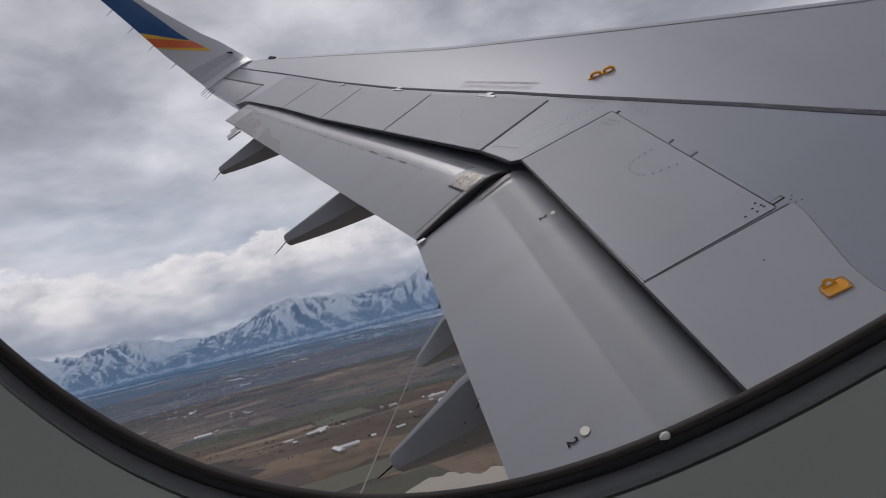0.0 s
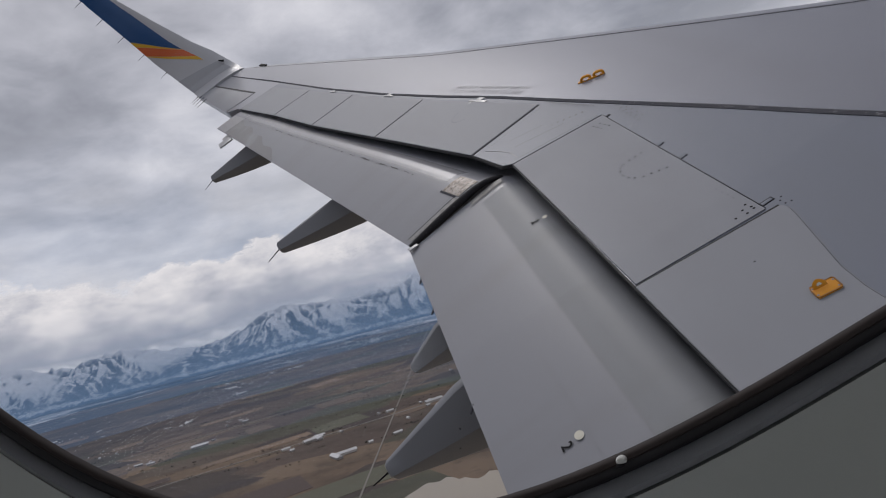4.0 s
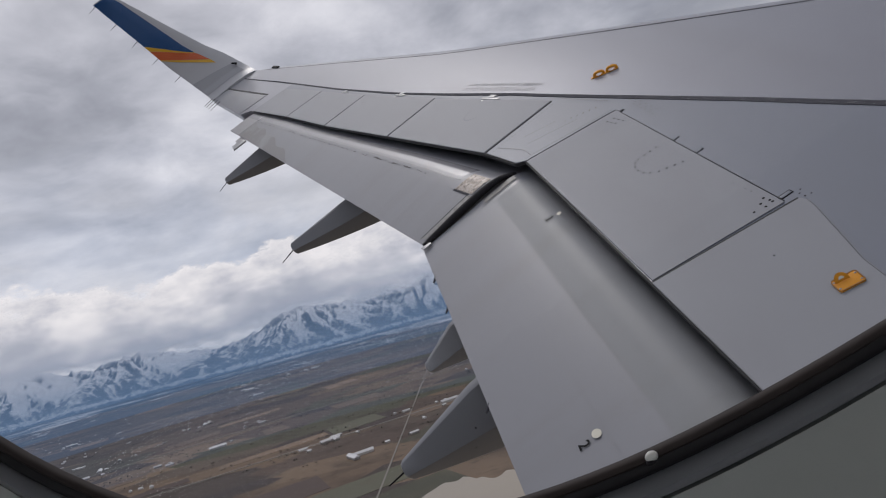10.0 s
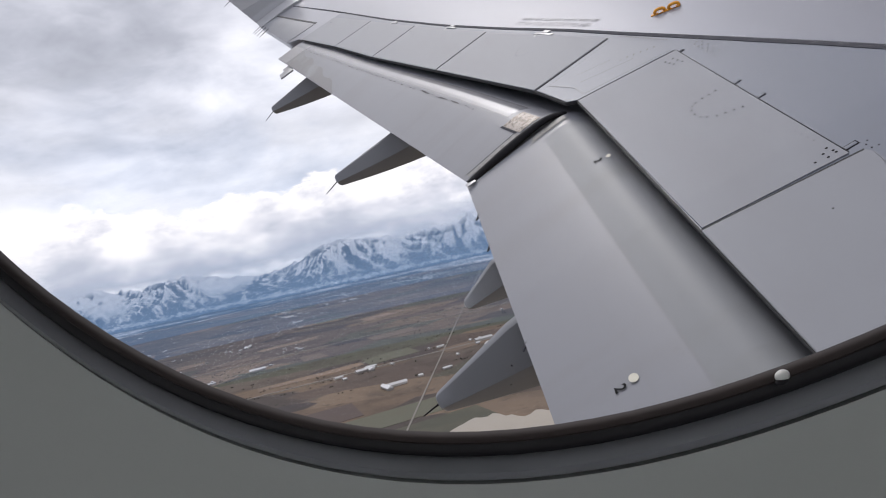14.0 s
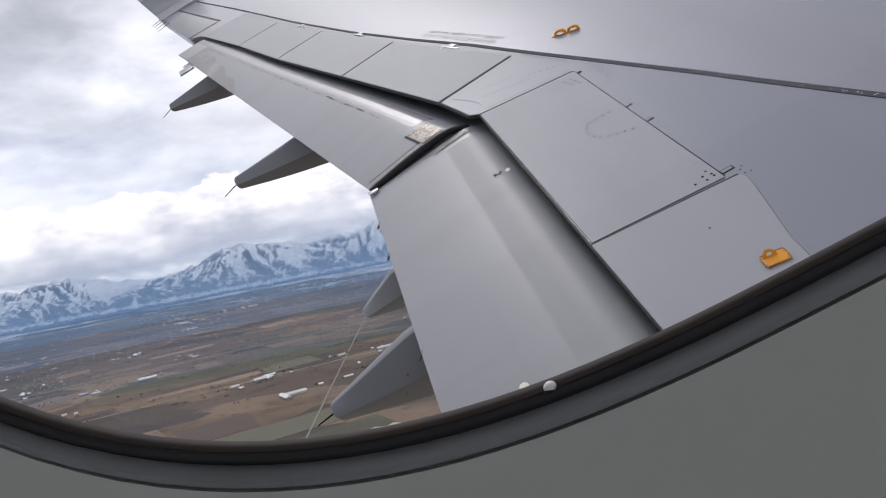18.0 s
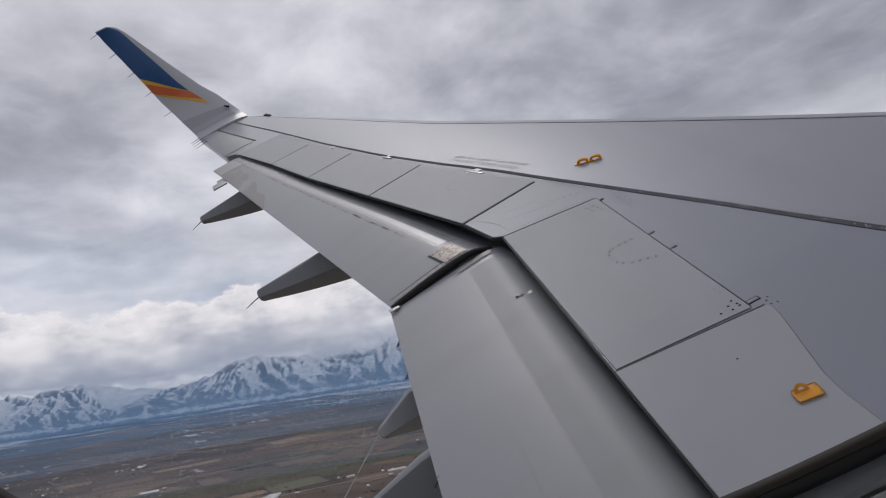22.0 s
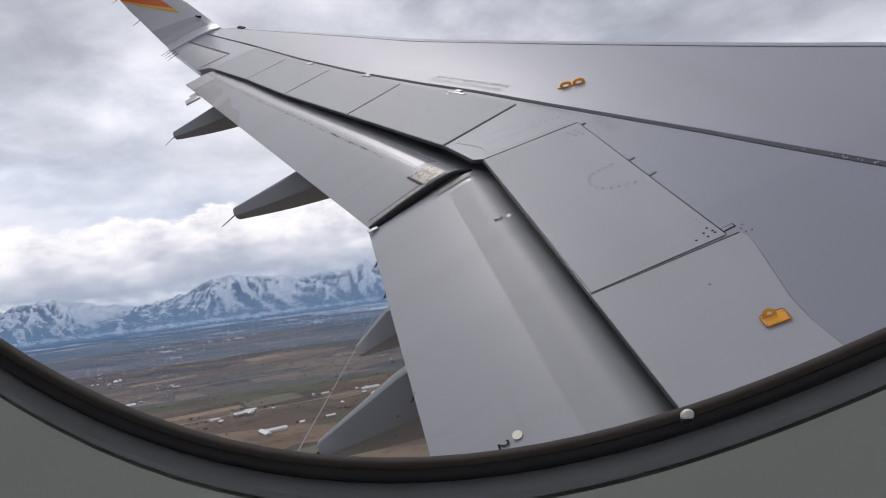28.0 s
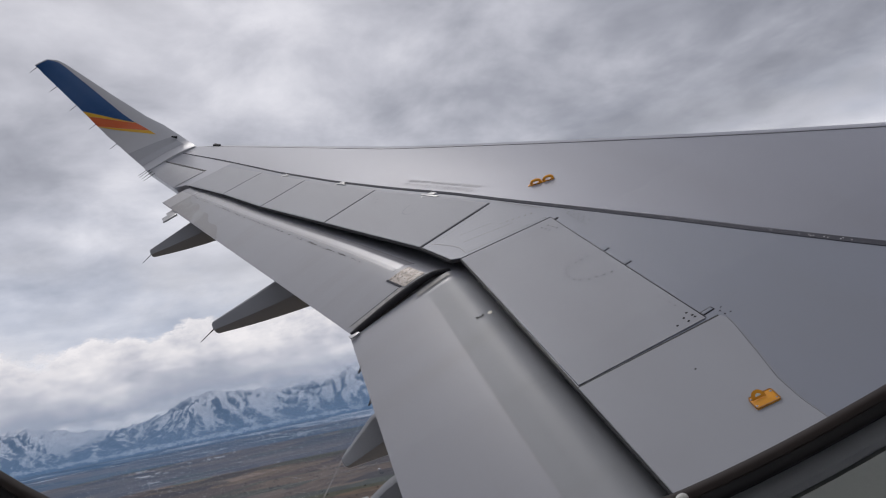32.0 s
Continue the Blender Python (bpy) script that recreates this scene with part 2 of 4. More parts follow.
M_TRIM = material("cabin_panel_plastic", (0.450, 0.470, 0.455), 0.6, 0.0, [(6.0, 0.45, 0.8, (0.405, 0.425, 0.41), 0.5)], 0.03, 400.0)
M_CABIN = material("cabin_lining", (0.55, 0.55, 0.54), 0.7, 0.0, [(3.0, 0.45, 0.8, (0.5, 0.5, 0.5), 0.5)])
M_CARPET = material("cabin_carpet", (0.05, 0.055, 0.08), 0.95, 0.0, [(60.0, 0.45, 0.8, (0.08, 0.085, 0.11), 0.7)])


def glow_material(name, color, strength):
    m = bpy.data.materials.new(name)
    m.use_nodes = True
    p = m.node_tree.nodes["Principled BSDF"]
    p.inputs["Emission Color"].default_value = (*color, 1)
    p.inputs["Emission Strength"].default_value = strength
    return m


M_FILL = glow_material("cabin_fill_glow", (1.0, 1.0, 0.98), 1.6)

m = bpy.data.materials.new("acrylic_pane")
m.use_nodes = True
nt = m.node_tree
nt.nodes.clear()
o_, mix_, tr_, gl_ = (nt.nodes.new("ShaderNode" + k) for k in ("OutputMaterial", "MixShader", "BsdfTransparent", "BsdfGlossy"))
gl_.inputs["Roughness"].default_value = 0.0
tr_.inputs["Color"].default_value = (0.98, 0.985, 0.98, 1)
mix_.inputs[0].default_value = 0.006
nt.links.new(tr_.outputs[0], mix_.inputs[1])
nt.links.new(gl_.outputs[0], mix_.inputs[2])
nt.links.new(mix_.outputs[0], o_.inputs[0])
M_PANE = m

# ---- mesh helpers ----


def finish(name, bm, mat, smooth=True, angle=32):
    me = bpy.data.meshes.new(name)
    bmesh.ops.recalc_face_normals(bm, faces=bm.faces)
    bm.to_mesh(me)
    bm.free()
    for one in (mat if isinstance(mat, (list, tuple)) else [mat]):
        me.materials.append(one)
    if smooth:
        me.polygons.foreach_set("use_smooth", [True] * len(me.polygons))
        me.set_sharp_from_angle(angle=radians(angle))
    return me


def part(name, bm, mat, parent, label="", smooth=True, angle=32):
    ob = new(name, finish(name, bm, mat, smooth, angle))
    ob.parent = parent
    return tagged(ob, label)


def thing(name, label, category, m=None, group="", kind=""):
    ob = new(name)
    ob.matrix_world = m if m is not None else Matrix()
    return tagged(ob, label, category, group, kind)


def loft(sections, closed=True, caps=True):
    """Skins a row of equal-length point rings."""
    bm = bmesh.new()
    rings = [[bm.verts.new(p) for p in s] for s in sections]
    n = len(rings[0])
    for a, b in zip(rings, rings[1:]):
        for i in range(n if closed else n - 1):
            j = (i + 1) % n
            bm.faces.new((a[i], a[j], b[j], b[i]))
    if closed and caps:
        bm.faces.new(list(reversed(rings[0])))
        bm.faces.new(rings[-1])
    return bm


def plate(outline, z, thick, bevel=0.0):
    """A flat plate over an outline in plan, top at z."""
    bm = bmesh.new()
    top = [bm.verts.new((x, y, z)) for x, y in outline]
    f = bm.faces.new(top)
    if f.normal.z < 0:
        f.normal_flip()
    out = bmesh.ops.extrude_face_region(bm, geom=[f])
    bmesh.ops.translate(bm, vec=(0, 0, -thick), verts=[v for v in out["geom"] if isinstance(v, bmesh.types.BMVert)])
    if bevel:
        bm.normal_update()
        edges = [e for e in bm.edges if all(abs(v.co.z - z) < 1e-6 for v in e.verts)]
        bmesh.ops.bevel(bm, geom=edges, offset=bevel, segments=2, affect="EDGES", profile=0.5)
    return bm


def ribbon(points, width, z, thick=0.003):
    """A thin raised strip along a line in plan."""
    pts = [Vector(p) for p in points]
    secs = []
    for i, p in enumerate(pts):
        d = (pts[min(i + 1, len(pts) - 1)] - pts[max(i - 1, 0)]).normalized()
        n = Vector((-d.y, d.x)) * (width(i) if callable(width) else width) / 2
        secs.append([(p.x + n.x, p.y + n.y, z), (p.x - n.x, p.y - n.y, z), (p.x - n.x, p.y - n.y, z - thick), (p.x + n.x, p.y + n.y, z - thick)])
    return loft(secs)


def rod(a, b, r0, r1, n=8):
    a, b = Vector(a), Vector(b)
    d = (b - a).normalized()
    u = d.orthogonal().normalized()
    v = d.cross(u)
    return loft([[p + (u * math.cos(k) + v * math.sin(k)) * r for k in [2 * math.pi * i / n for i in range(n)]] for p, r in ((a, r0), (b, r1))])


def dots(points, z, r, n=6, h=0.0015):
    bm = bmesh.new()
    for x, y in points:
        ring = [bm.verts.new((x + r * math.cos(2 * math.pi * i / n), y + r * math.sin(2 * math.pi * i / n), z)) for i in range(n)]
        top = bm.verts.new((x, y, z + h))
        for i in range(n):
            bm.faces.new((ring[i], ring[(i + 1) % n], top))
    return bm


def lerp(table, y):
    """Linear look-up in (y, value) pairs, going on past both ends."""
    for (y0, v0), (y1, v1) in zip(table, table[1:]):
        if y <= y1 or (y1, v1) == table[-1]:
            return v0 + (v1 - v0) * (y - y0) / (y1 - y0)


# ---- the wing ----
Z = -1.56
CREST = [(2.57, 2.27), (3.19, 1.985), (4.39, 1.475), (6.47, 0.62), (9.25, -0.35), (12.6, -1.53), (13.95, -2.06)]
JOINT = [(1.85, 1.547), (2.18, 1.429), (2.70, 1.258), (3.42, 1.007), (3.90, 0.838), (4.51, 0.633), (5.25, 0.356), (6.28, -0.001), (7.87, -0.497), (10.61, -1.284), (13.65, -2.195)]
TRAIL = [(0.2, 0.390), (3.455, 0.386), (3.50, 0.335), (3.857, 0.252), (5.26, -0.226), (6.75, -0.735), (8.20, -1.185), (9.92, -1.765), (10.05, -1.80), (10.31, -2.01), (13.95, -2.99)]
HINGE = [(3.966, 0.757), (5.403, 0.244), (6.875, -0.250), (8.282, -0.691), (9.95, -1.22)]

wing = thing("aircraft_wing", "grey painted jet wing with lowered flaps and a striped winglet", "aircraft wing", CRAFT)


def thickness(y):
    return lerp([(0.2, 0.46), (4.0, 0.30), (14.0, 0.12)], y)


def fixed_section(y):
    xt, xc, th = lerp(TRAIL, y), lerp(CREST, y), thickness(y)
    fall = lerp([(0.2, 0.08), (4.0, 0.055), (14.0, 0.022)], y)
    x0 = xc - fall
    cove = y < 9.93
    xj = xt + (0.42 if cove else 0.05) * min(1.0, th / 0.3)
    pts = [(xt, Z), (xt + 0.3 * (x0 - xt), Z), (xt + 0.7 * (x0 - xt), Z), (x0, Z)]
    for u in (0.04, 0.09, 0.15, 0.22, 0.29):
        pts.append((x0 + u * (0.6 + 0.4 * th / 0.3), Z - 2.0 * u * u * (0.6 + 0.4 * th / 0.3)))
    nx, nz = pts[-1]
    pts += [(nx + 0.03, nz - 0.06 * th / 0.3), (nx - 0.02, nz - 0.11 * th / 0.3), (x0 - 0.1, Z - th * 0.98), (0.5 * (x0 + xj), Z - th * 1.05), (xj, Z - th), (xj - 0.01, Z - (0.05 if cove else 0.03)), (xt, Z - 0.004)]
    return [(x, y, z) for x, z in pts]


stations = [0.2, 0.8, 1.4, 2.0, 2.6, 3.1, 3.455, 3.50, 3.857, 4.5, 5.26, 6.0, 6.75, 7.5, 8.2, 9.0, 9.6, 9.92, 9.94, 10.05, 10.31, 11.0, 12.0, 13.0, 13.95]
part("wing_skin", loft([fixed_section(y) for y in stations]), M_SKIN, wing, "smooth grey upper wing skin", angle=40)

# darker aft skin between the joint and the hinges
aft = [(lerp(JOINT, y), y) for y in (0.6, 1.4, 1.85, 2.7, 3.42, 4.51, 5.25, 6.28, 7.87, 9.95)]
aft_in = [(lerp(TRAIL, y) + 0.012, y) for y in (9.9, 8.2, 6.75, 5.26, 3.87, 3.50, 3.44, 2.0, 0.6)]
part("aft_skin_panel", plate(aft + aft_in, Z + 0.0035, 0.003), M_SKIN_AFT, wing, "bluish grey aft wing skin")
joint_pts = [(lerp(JOINT, y), y) for y in [0.6 + 0.35 * i for i in range(38)]]
part("joint_seal", ribbon(joint_pts, lambda i: 0.030 - 0.00035 * i, Z + 0.0065, 0.005), M_SEAL, wing, "dark sealant line along the wing skin joint")
rnd = random.Random(4)
tagged(part("seal_chips", dots([(lerp(JOINT, y) + rnd.uniform(-0.006, 0.006), y) for y in [1.9 + rnd.random() * 0.9 for _ in range(16)]], Z + 0.0068, 0.0036), M_CAP, wing), kind="stuff")

part("slat_seam", ribbon([(lerp(CREST, y) - lerp([(0.2, 0.066), (4.0, 0.044), (14.0, 0.018)], y), y) for y in [1.0 + 0.4 * i for i in range(31)]], 0.007, Z + 0.0025, 0.003), M_FADED, wing, "thin seam behind the leading edge slat")

ZP = Z + 0.0085


def panel(name, outline, label, lift=0.0, mat=None, bevel=0.0008):
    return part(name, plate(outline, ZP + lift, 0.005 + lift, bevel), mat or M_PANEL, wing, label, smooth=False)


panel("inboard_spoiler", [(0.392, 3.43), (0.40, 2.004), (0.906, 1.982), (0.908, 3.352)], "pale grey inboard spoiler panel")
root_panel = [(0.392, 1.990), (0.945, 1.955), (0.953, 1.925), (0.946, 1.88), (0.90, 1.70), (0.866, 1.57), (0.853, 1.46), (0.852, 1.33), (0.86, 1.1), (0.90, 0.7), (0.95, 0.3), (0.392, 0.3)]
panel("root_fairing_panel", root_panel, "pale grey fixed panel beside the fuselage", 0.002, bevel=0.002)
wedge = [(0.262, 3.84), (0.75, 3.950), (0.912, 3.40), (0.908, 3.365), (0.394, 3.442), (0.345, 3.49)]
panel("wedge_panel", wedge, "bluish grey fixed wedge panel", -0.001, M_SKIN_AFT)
seps = [3.857, 5.26, 6.75, 8.20, 9.90]
for y0, y1, h0, h1 in zip(seps, seps[1:], HINGE, HINGE[1:]):
    e = 0.012
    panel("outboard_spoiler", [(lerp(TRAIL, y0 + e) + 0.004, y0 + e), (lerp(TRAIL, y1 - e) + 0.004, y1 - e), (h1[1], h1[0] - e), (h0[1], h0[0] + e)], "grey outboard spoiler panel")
# dark gaps round the panels
for a, b, w in (((0.392, 1.997), (0.945, 1.964), 0.007), ((0.258, 3.857), (0.757, 3.966), 0.007), ((-0.226, 5.26), (0.244, 5.403), 0.007), ((-0.735, 6.75), (-0.25, 6.875), 0.007), ((-1.185, 8.20), (-0.691, 8.282), 0.007), ((0.394, 3.437), (0.910, 3.358), 0.003), ((0.911, 1.99), (0.911, 3.352), 0.002)):
    part("panel_gap", ribbon([a, b], w, Z + 0.0065, 0.003), M_GAP_SHADE, wing, "thin dark gap between wing panels")

# rivets and marks
rv = []


def rivet_row(x0, y0, x1, y1, n, jitter=0.0):
    return [(x0 + (x1 - x0) * k / (n - 1) + jitter * (k % 2), y0 + (y1 - y0) * k / (n - 1)) for k in range(n)]


rv += rivet_row(0.874, 2.236, 0.880, 2.133, 4) + rivet_row(0.44, 3.40, 0.56, 3.385, 4)
rv += rivet_row(0.45, 3.462, 0.89, 3.385, 30)
rv += rivet_row(0.475, 3.616, 0.741, 3.533, 15)
rv += rivet_row(0.49, 3.729, 0.66, 3.675, 9)
rv += rivet_row(0.70, 3.60, 0.86, 3.52, 11, 0.02)
rv += rivet_row(0.81, 3.90, 0.93, 3.52, 20)
rv += rivet_row(0.30, 3.80, 0.74, 3.91, 23)
rv += rivet_row(1.0, 3.37, 1.0, 3.11, 10, 0.018)
rv += rivet_row(0.985, 3.30, 0.985, 3.09, 6)
tagged(part("rivets", dots(rv, Z + 0.0080, 0.0054), M_RIVET, wing, "fine rows of rivets"), kind="stuff")
ring = [(0.84 - 0.031 * k, 2.788 - 0.001 * k) for k in range(3)] + [(0.752 + 0.031 * k, 2.600 - 0.013 * k) for k in range(4)]
ring += [(0.745 - 0.043 * math.sin(math.pi * k / 6), 2.70 + 0.082 * math.cos(math.pi * k / 6)) for k in range(6)]
ring += [(0.885, 2.032), (0.886, 2.017), (0.855, 2.040), (0.856, 2.012), (0.879, 2.060), (0.815, 2.02)]
ring += rivet_row(0.86, 3.28, 0.875, 3.20, 3) + rivet_row(0.825, 3.29, 0.84, 3.22, 3)
tagged(part("screw_heads", dots(ring, ZP + 0.0005, 0.0054), M_INK, wing, "dark screw heads in a curved row"), kind="stuff")
tagged(part("screw_heads", dots([(0.979, 1.998), (0.964, 1.982), (0.965, 1.955), (0.985, 1.95)], Z + 0.004, 0.0038), M_INK, wing), kind="stuff")
part("wedge_seam", ribbon([(0.328, 3.80), (0.385, 3.69), (0.427, 3.588), (0.434, 3.475)], 0.004, ZP + 0.0005, 0.002), M_SEAM, wing, "thin seam across the wedge panel")
tagged(part("edge_teeth", dots(rivet_row(0.262, 3.80, 0.338, 3.50, 17), ZP + 0.0005, 0.006, 4), M_INK, wing, "fine dark teeth along the wedge's edge"), kind="stuff")
part("drain_hole", dots([(0.723, 1.778)], ZP + 0.0025, 0.0040), M_INK, wing)


def frame_box(x, y, lx, ly, turn, mat_in, dark):
    """A small raised rectangular fitting with a dark rim."""
    c, s = math.cos(turn), math.sin(turn)

    def at(u, v):
        return (x + u * c - v * s, y + u * s + v * c)
    rim = part("hinge_cover_rim", plate([at(-lx / 2, -ly / 2), at(lx / 2, -ly / 2), at(lx / 2, ly / 2), at(-lx / 2, ly / 2)], Z + 0.0052, 0.002, 0.0005), dark, wing, "dark rimmed hinge cover")
    fx, fy = lx / 2 - 0.0045, ly / 2 - 0.0045
    part("hinge_cover_face", plate([at(-fx, -fy), at(fx, -fy), at(fx, fy), at(-fx, fy)], Z + 0.0062, 0.0025, 0.0004), mat_in, rim)


frame_box(0.934, 2.016, 0.050, 0.024, 0.05, M_SKIN_AFT, M_INK)
frame_box(0.920, 2.767, 0.044, 0.018, 0.05, M_SKIN_AFT, M_INK)
frame_box(0.924, 2.573, 0.044, 0.018, 0.05, M_SKIN_AFT, M_INK)
frame_box(0.914, 3.315, 0.040, 0.020, 0.2, M_SEAL, M_INK)
# hinge caps painted pale to stand in for glints on the hinge line
for x, y, k in ((0.53, 4.64, 1.0), (0.037, 6.09, 0.9), (-0.43, 7.50, 0.8)):
    c, q = Vector((0.335, -0.942)), Vector((0.942, 0.335))

    def at(u, w):
        p = Vector((x, y)) + c * u * k + q * w * k
        return (p.x, p.y)
    cap = part("hinge_cap", plate([at(-0.115, -0.012), at(0.10, -0.012), at(0.115, 0.006), at(-0.10, 0.008)], ZP + 0.003, 0.004, 0.001), M_CAP, wing, "small spoiler hinge cap, pale in place of its glints")
    part("cap_block", plate([at(-0.045, 0.008), at(0.03, 0.006), at(0.045, 0.034), at(-0.03, 0.036)], ZP + 0.005, 0.006, 0.001), M_CAP, cap)
    part("cap_tab", plate([at(-0.075, -0.040), at(-0.055, -0.042), at(-0.06, -0.014), at(-0.08, -0.014)], ZP + 0.002, 0.003, 0.0005), M_CAP, cap)
u_marks = [(0.40 + 0.10 * math.cos(a), 4.56 + 0.09 * math.sin(a)) for a in [math.pi * (0.6 + 0.8 * k / 11) for k in range(12)]]
tagged(part("screw_heads", dots(u_marks, ZP + 0.0005, 0.005), M_FADED, wing), kind="stuff")


def arch(bm, x, y, z, ux, uy, span, height, r):
    """A bent-bar loop standing on a plate."""
    pts = []
    for k in range(9):
        a = math.pi * k / 8
        d = -math.cos(a) * span / 2
        pts.append((x + ux * d, y + uy * d, z + height * math.sin(a) ** 0.5))
    n = 6
    rings = []
    for i, p in enumerate(pts):
        d = (Vector(pts[min(i + 1, 8)]) - Vector(pts[max(i - 1, 0)])).normalized()
        s = Vector((-uy, ux, 0))
        t = d.cross(s)
        rings.append([bm.verts.new(Vector(p) + (s * math.cos(q) * r * 1.5 + t * math.sin(q) * r)) for q in [2 * math.pi * j / n for j in range(n)]])
    for a, b in zip(rings, rings[1:]):
        for j in range(n):
            bm.faces.new((a[j], a[(j + 1) % n], b[(j + 1) % n], b[j]))


def tie_down(x, y, z, ux, uy, length, width, loops):
    c = Vector((ux, uy)).normalized()
    s = Vector((-c.y, c.x))
    out = []
    tip = 1.25 if loops > 1 else 1.0
    for a, b in ((-tip, -0.7), (-0.92, -1), (0.92, -1), (1, -0.85), (1, 0.8), (0.9, 1), (-0.9, 1), (-tip, 0.6)):
        q = Vector((x, y)) + c * a * length / 2 + s * b * width / 2
        out.append((q.x, q.y))
    base = part("tie_down_bracket", plate(out, z + 0.006, 0.006, 0.002), M_ORANGE, wing, "orange painted escape-rope bracket")
    bm = bmesh.new()
    if loops > 1:
        for k in range(loops):
            d = (k - (loops - 1) / 2) * length * 0.54
            arch(bm, x + c.x * d, y + c.y * d, z + 0.002, c.x, c.y, length * 0.40, 0.023, 0.0080)
        part("rope_loop", bm, M_ORANGE, base, "bent orange metal loop")
        for k in (-1, 1):
            q = Vector((x, y)) + c * k * length * 0.27 - s * width * 0.2
            part("base_hole", dots([(q.x, q.y)], z + 0.0065, 0.013, 12, 0.001), M_WHITE, base, "pale round hole in the bracket base")
    else:
        def tongue(rr, lift):
            pts = []
            for k in range(13):
                a = math.pi * k / 12
                q = Vector((x, y)) - c * 0.010 + s * (width * 0.12 + lift * 0.5) + c * rr * math.cos(a) + s * rr * 0.8 * math.sin(a)
                pts.append((q.x, q.y, z + 0.007 + lift + rr * 0.75 * math.sin(a)))
            return pts
        part("rope_loop", loft([tongue(0.021, 0.0), tongue(0.021, 0.003), tongue(0.014, 0.006)]), M_ORANGE, base, "raised orange metal tongue", angle=60)
        part("tongue_eye", loft([tongue(0.008, 0.0066), tongue(0.007, 0.0074)]), M_CREAM, base, "worn pale eye of the bracket")
        part("bracket_edge", ribbon([*out, out[0]], 0.003, z + 0.0072, 0.0015), M_RUST, base, "worn brown edge of the bracket")
    for a, b in ((-1, -1), (-1, 1), (1, -1), (1, 1)):
        part("bolt_head", dots([(x + c.x * a * length * 0.42 + s.x * b * width * 0.3, y + c.y * a * length * 0.42 + s.y * b * width * 0.3)], z + 0.006, 0.004, 6, 0.003), M_STEEL, base)


tie_down(1.092, 3.885, Z, 0.87, -0.49, 0.145, 0.026, 2)
tie_down(0.780, 1.522, ZP + 0.002, 1.0, -0.12, 0.074, 0.052, 1)


def text_mesh(body, size, m, mat, parent, name):
    cu = bpy.data.curves.new(name, "FONT")
    cu.body, cu.size, cu.align_x, cu.align_y = body, size, "CENTER", "CENTER"
    cu.offset = size * 0.02 if size > 0.05 and len(body) < 3 else 0.0
    tmp = bpy.data.objects.new(name, cu)
    me = bpy.data.meshes.new_from_object(tmp)
    bpy.data.objects.remove(tmp)
    me.transform(m)
    me.materials.append(mat)
    ob = new(name, me)
    ob.parent = parent
    return ob


def lying(x, y, z, ux, uy):
    """Pose of writing that lies on the wing, its line running towards (ux, uy)."""
    a = math.atan2(uy, ux)
    return Matrix.Translation((x, y, z)) @ Matrix.Rotation(a, 4, "Z")


tagged(text_mesh("DO NOT WALK OUTSIDE THIS AREA", 0.056, lying(0.611, 4.76, Z + 0.002, 0.335, -0.942), M_STENCIL, wing, "walkway_writing"), "faded dark walkway warning writing")
rnd = random.Random(17)
c, s = Vector((0.335, -0.942)), Vector((0.942, 0.335))
for d0, d1 in ((-0.47, -0.33), (-0.29, -0.19), (-0.15, 0.04), (0.08, 0.22), (0.26, 0.36), (0.40, 0.46)):
    bm = bmesh.new()
    d = d0
    while d < d1:
        q = Vector((0.666, 4.765)) + c * d
        w = rnd.uniform(0.010, 0.016)
        v = [bm.verts.new((p.x, p.y, Z + 0.002)) for p in (q - s * 0.014, q + c * w - s * 0.014, q + c * (w + 0.005) + s * 0.014, q + c * 0.005 + s * 0.014)]
        bm.faces.new(v)
        d += w + rnd.uniform(0.009, 0.014)
    part("writing_bar", bm, M_STENCIL, wing, smooth=False)
# seam of the root panel, specks of dirt, chipped paint
part("root_seam", ribbon([(a + 0.004, b) for a, b in root_panel[1:11]], 0.0022, Z + 0.0055, 0.003), M_SEAM, wing, "thin dark seam round the root panel")
specks = [(rnd.uniform(0.45, 1.25), rnd.uniform(1.3, 3.6)) for _ in range(70)]
tagged(part("dirt_specks", dots([p for p in specks if p[0] > 0.99], Z + 0.0042, 0.0022, 5, 0.0003), M_FADED, wing), kind="stuff")
tagged(part("dirt_specks", dots([p for p in specks if p[0] < 0.88 and p[1] > 2.05 and p[1] < 3.3], ZP + 0.0006, 0.0018, 5, 0.0003), M_FADED, wing), kind="stuff")
tagged(part("paint_chips", dots([(lerp(JOINT, y) - 0.05 - rnd.random() * 0.10, y) for y in [4.35 + 0.045 * k for k in range(12)]], Z + 0.0042, 0.008, 5, 0.001), M_WHITE, wing), kind="stuff")
tagged(part("hinge_rivets", dots([(h[1] - 0.03 - 0.02 * (k % 2), h[0] - 0.06 - 0.05 * k) for h in HINGE[1:] for k in range(6)], ZP + 0.0004, 0.006, 6), M_FADED, wing), kind="stuff")

# ---- winglet ----
# root to tip: y, z, leading x, trailing x
WL = [(13.60, -1.557, -1.90, -2.89), (13.78, -1.538, -1.95, -2.945), (13.95, -1.485, -2.01, -3.00), (14.09, -1.385, -2.09, -3.065), (14.20, -1.23, -2.19, -3.14), (14.30, -1.02, -2.32, -3.225), (14.42, -0.75, -2.53, -3.34), (14.60, -0.10, -2.91, -3.53), (14.76, 0.40, -3.19, -3.69), (14.84, 0.68, -3.35, -3.78), (14.87, 0.81, -3.45, -3.81), (14.88, 0.89, -3.60, -3.84)]


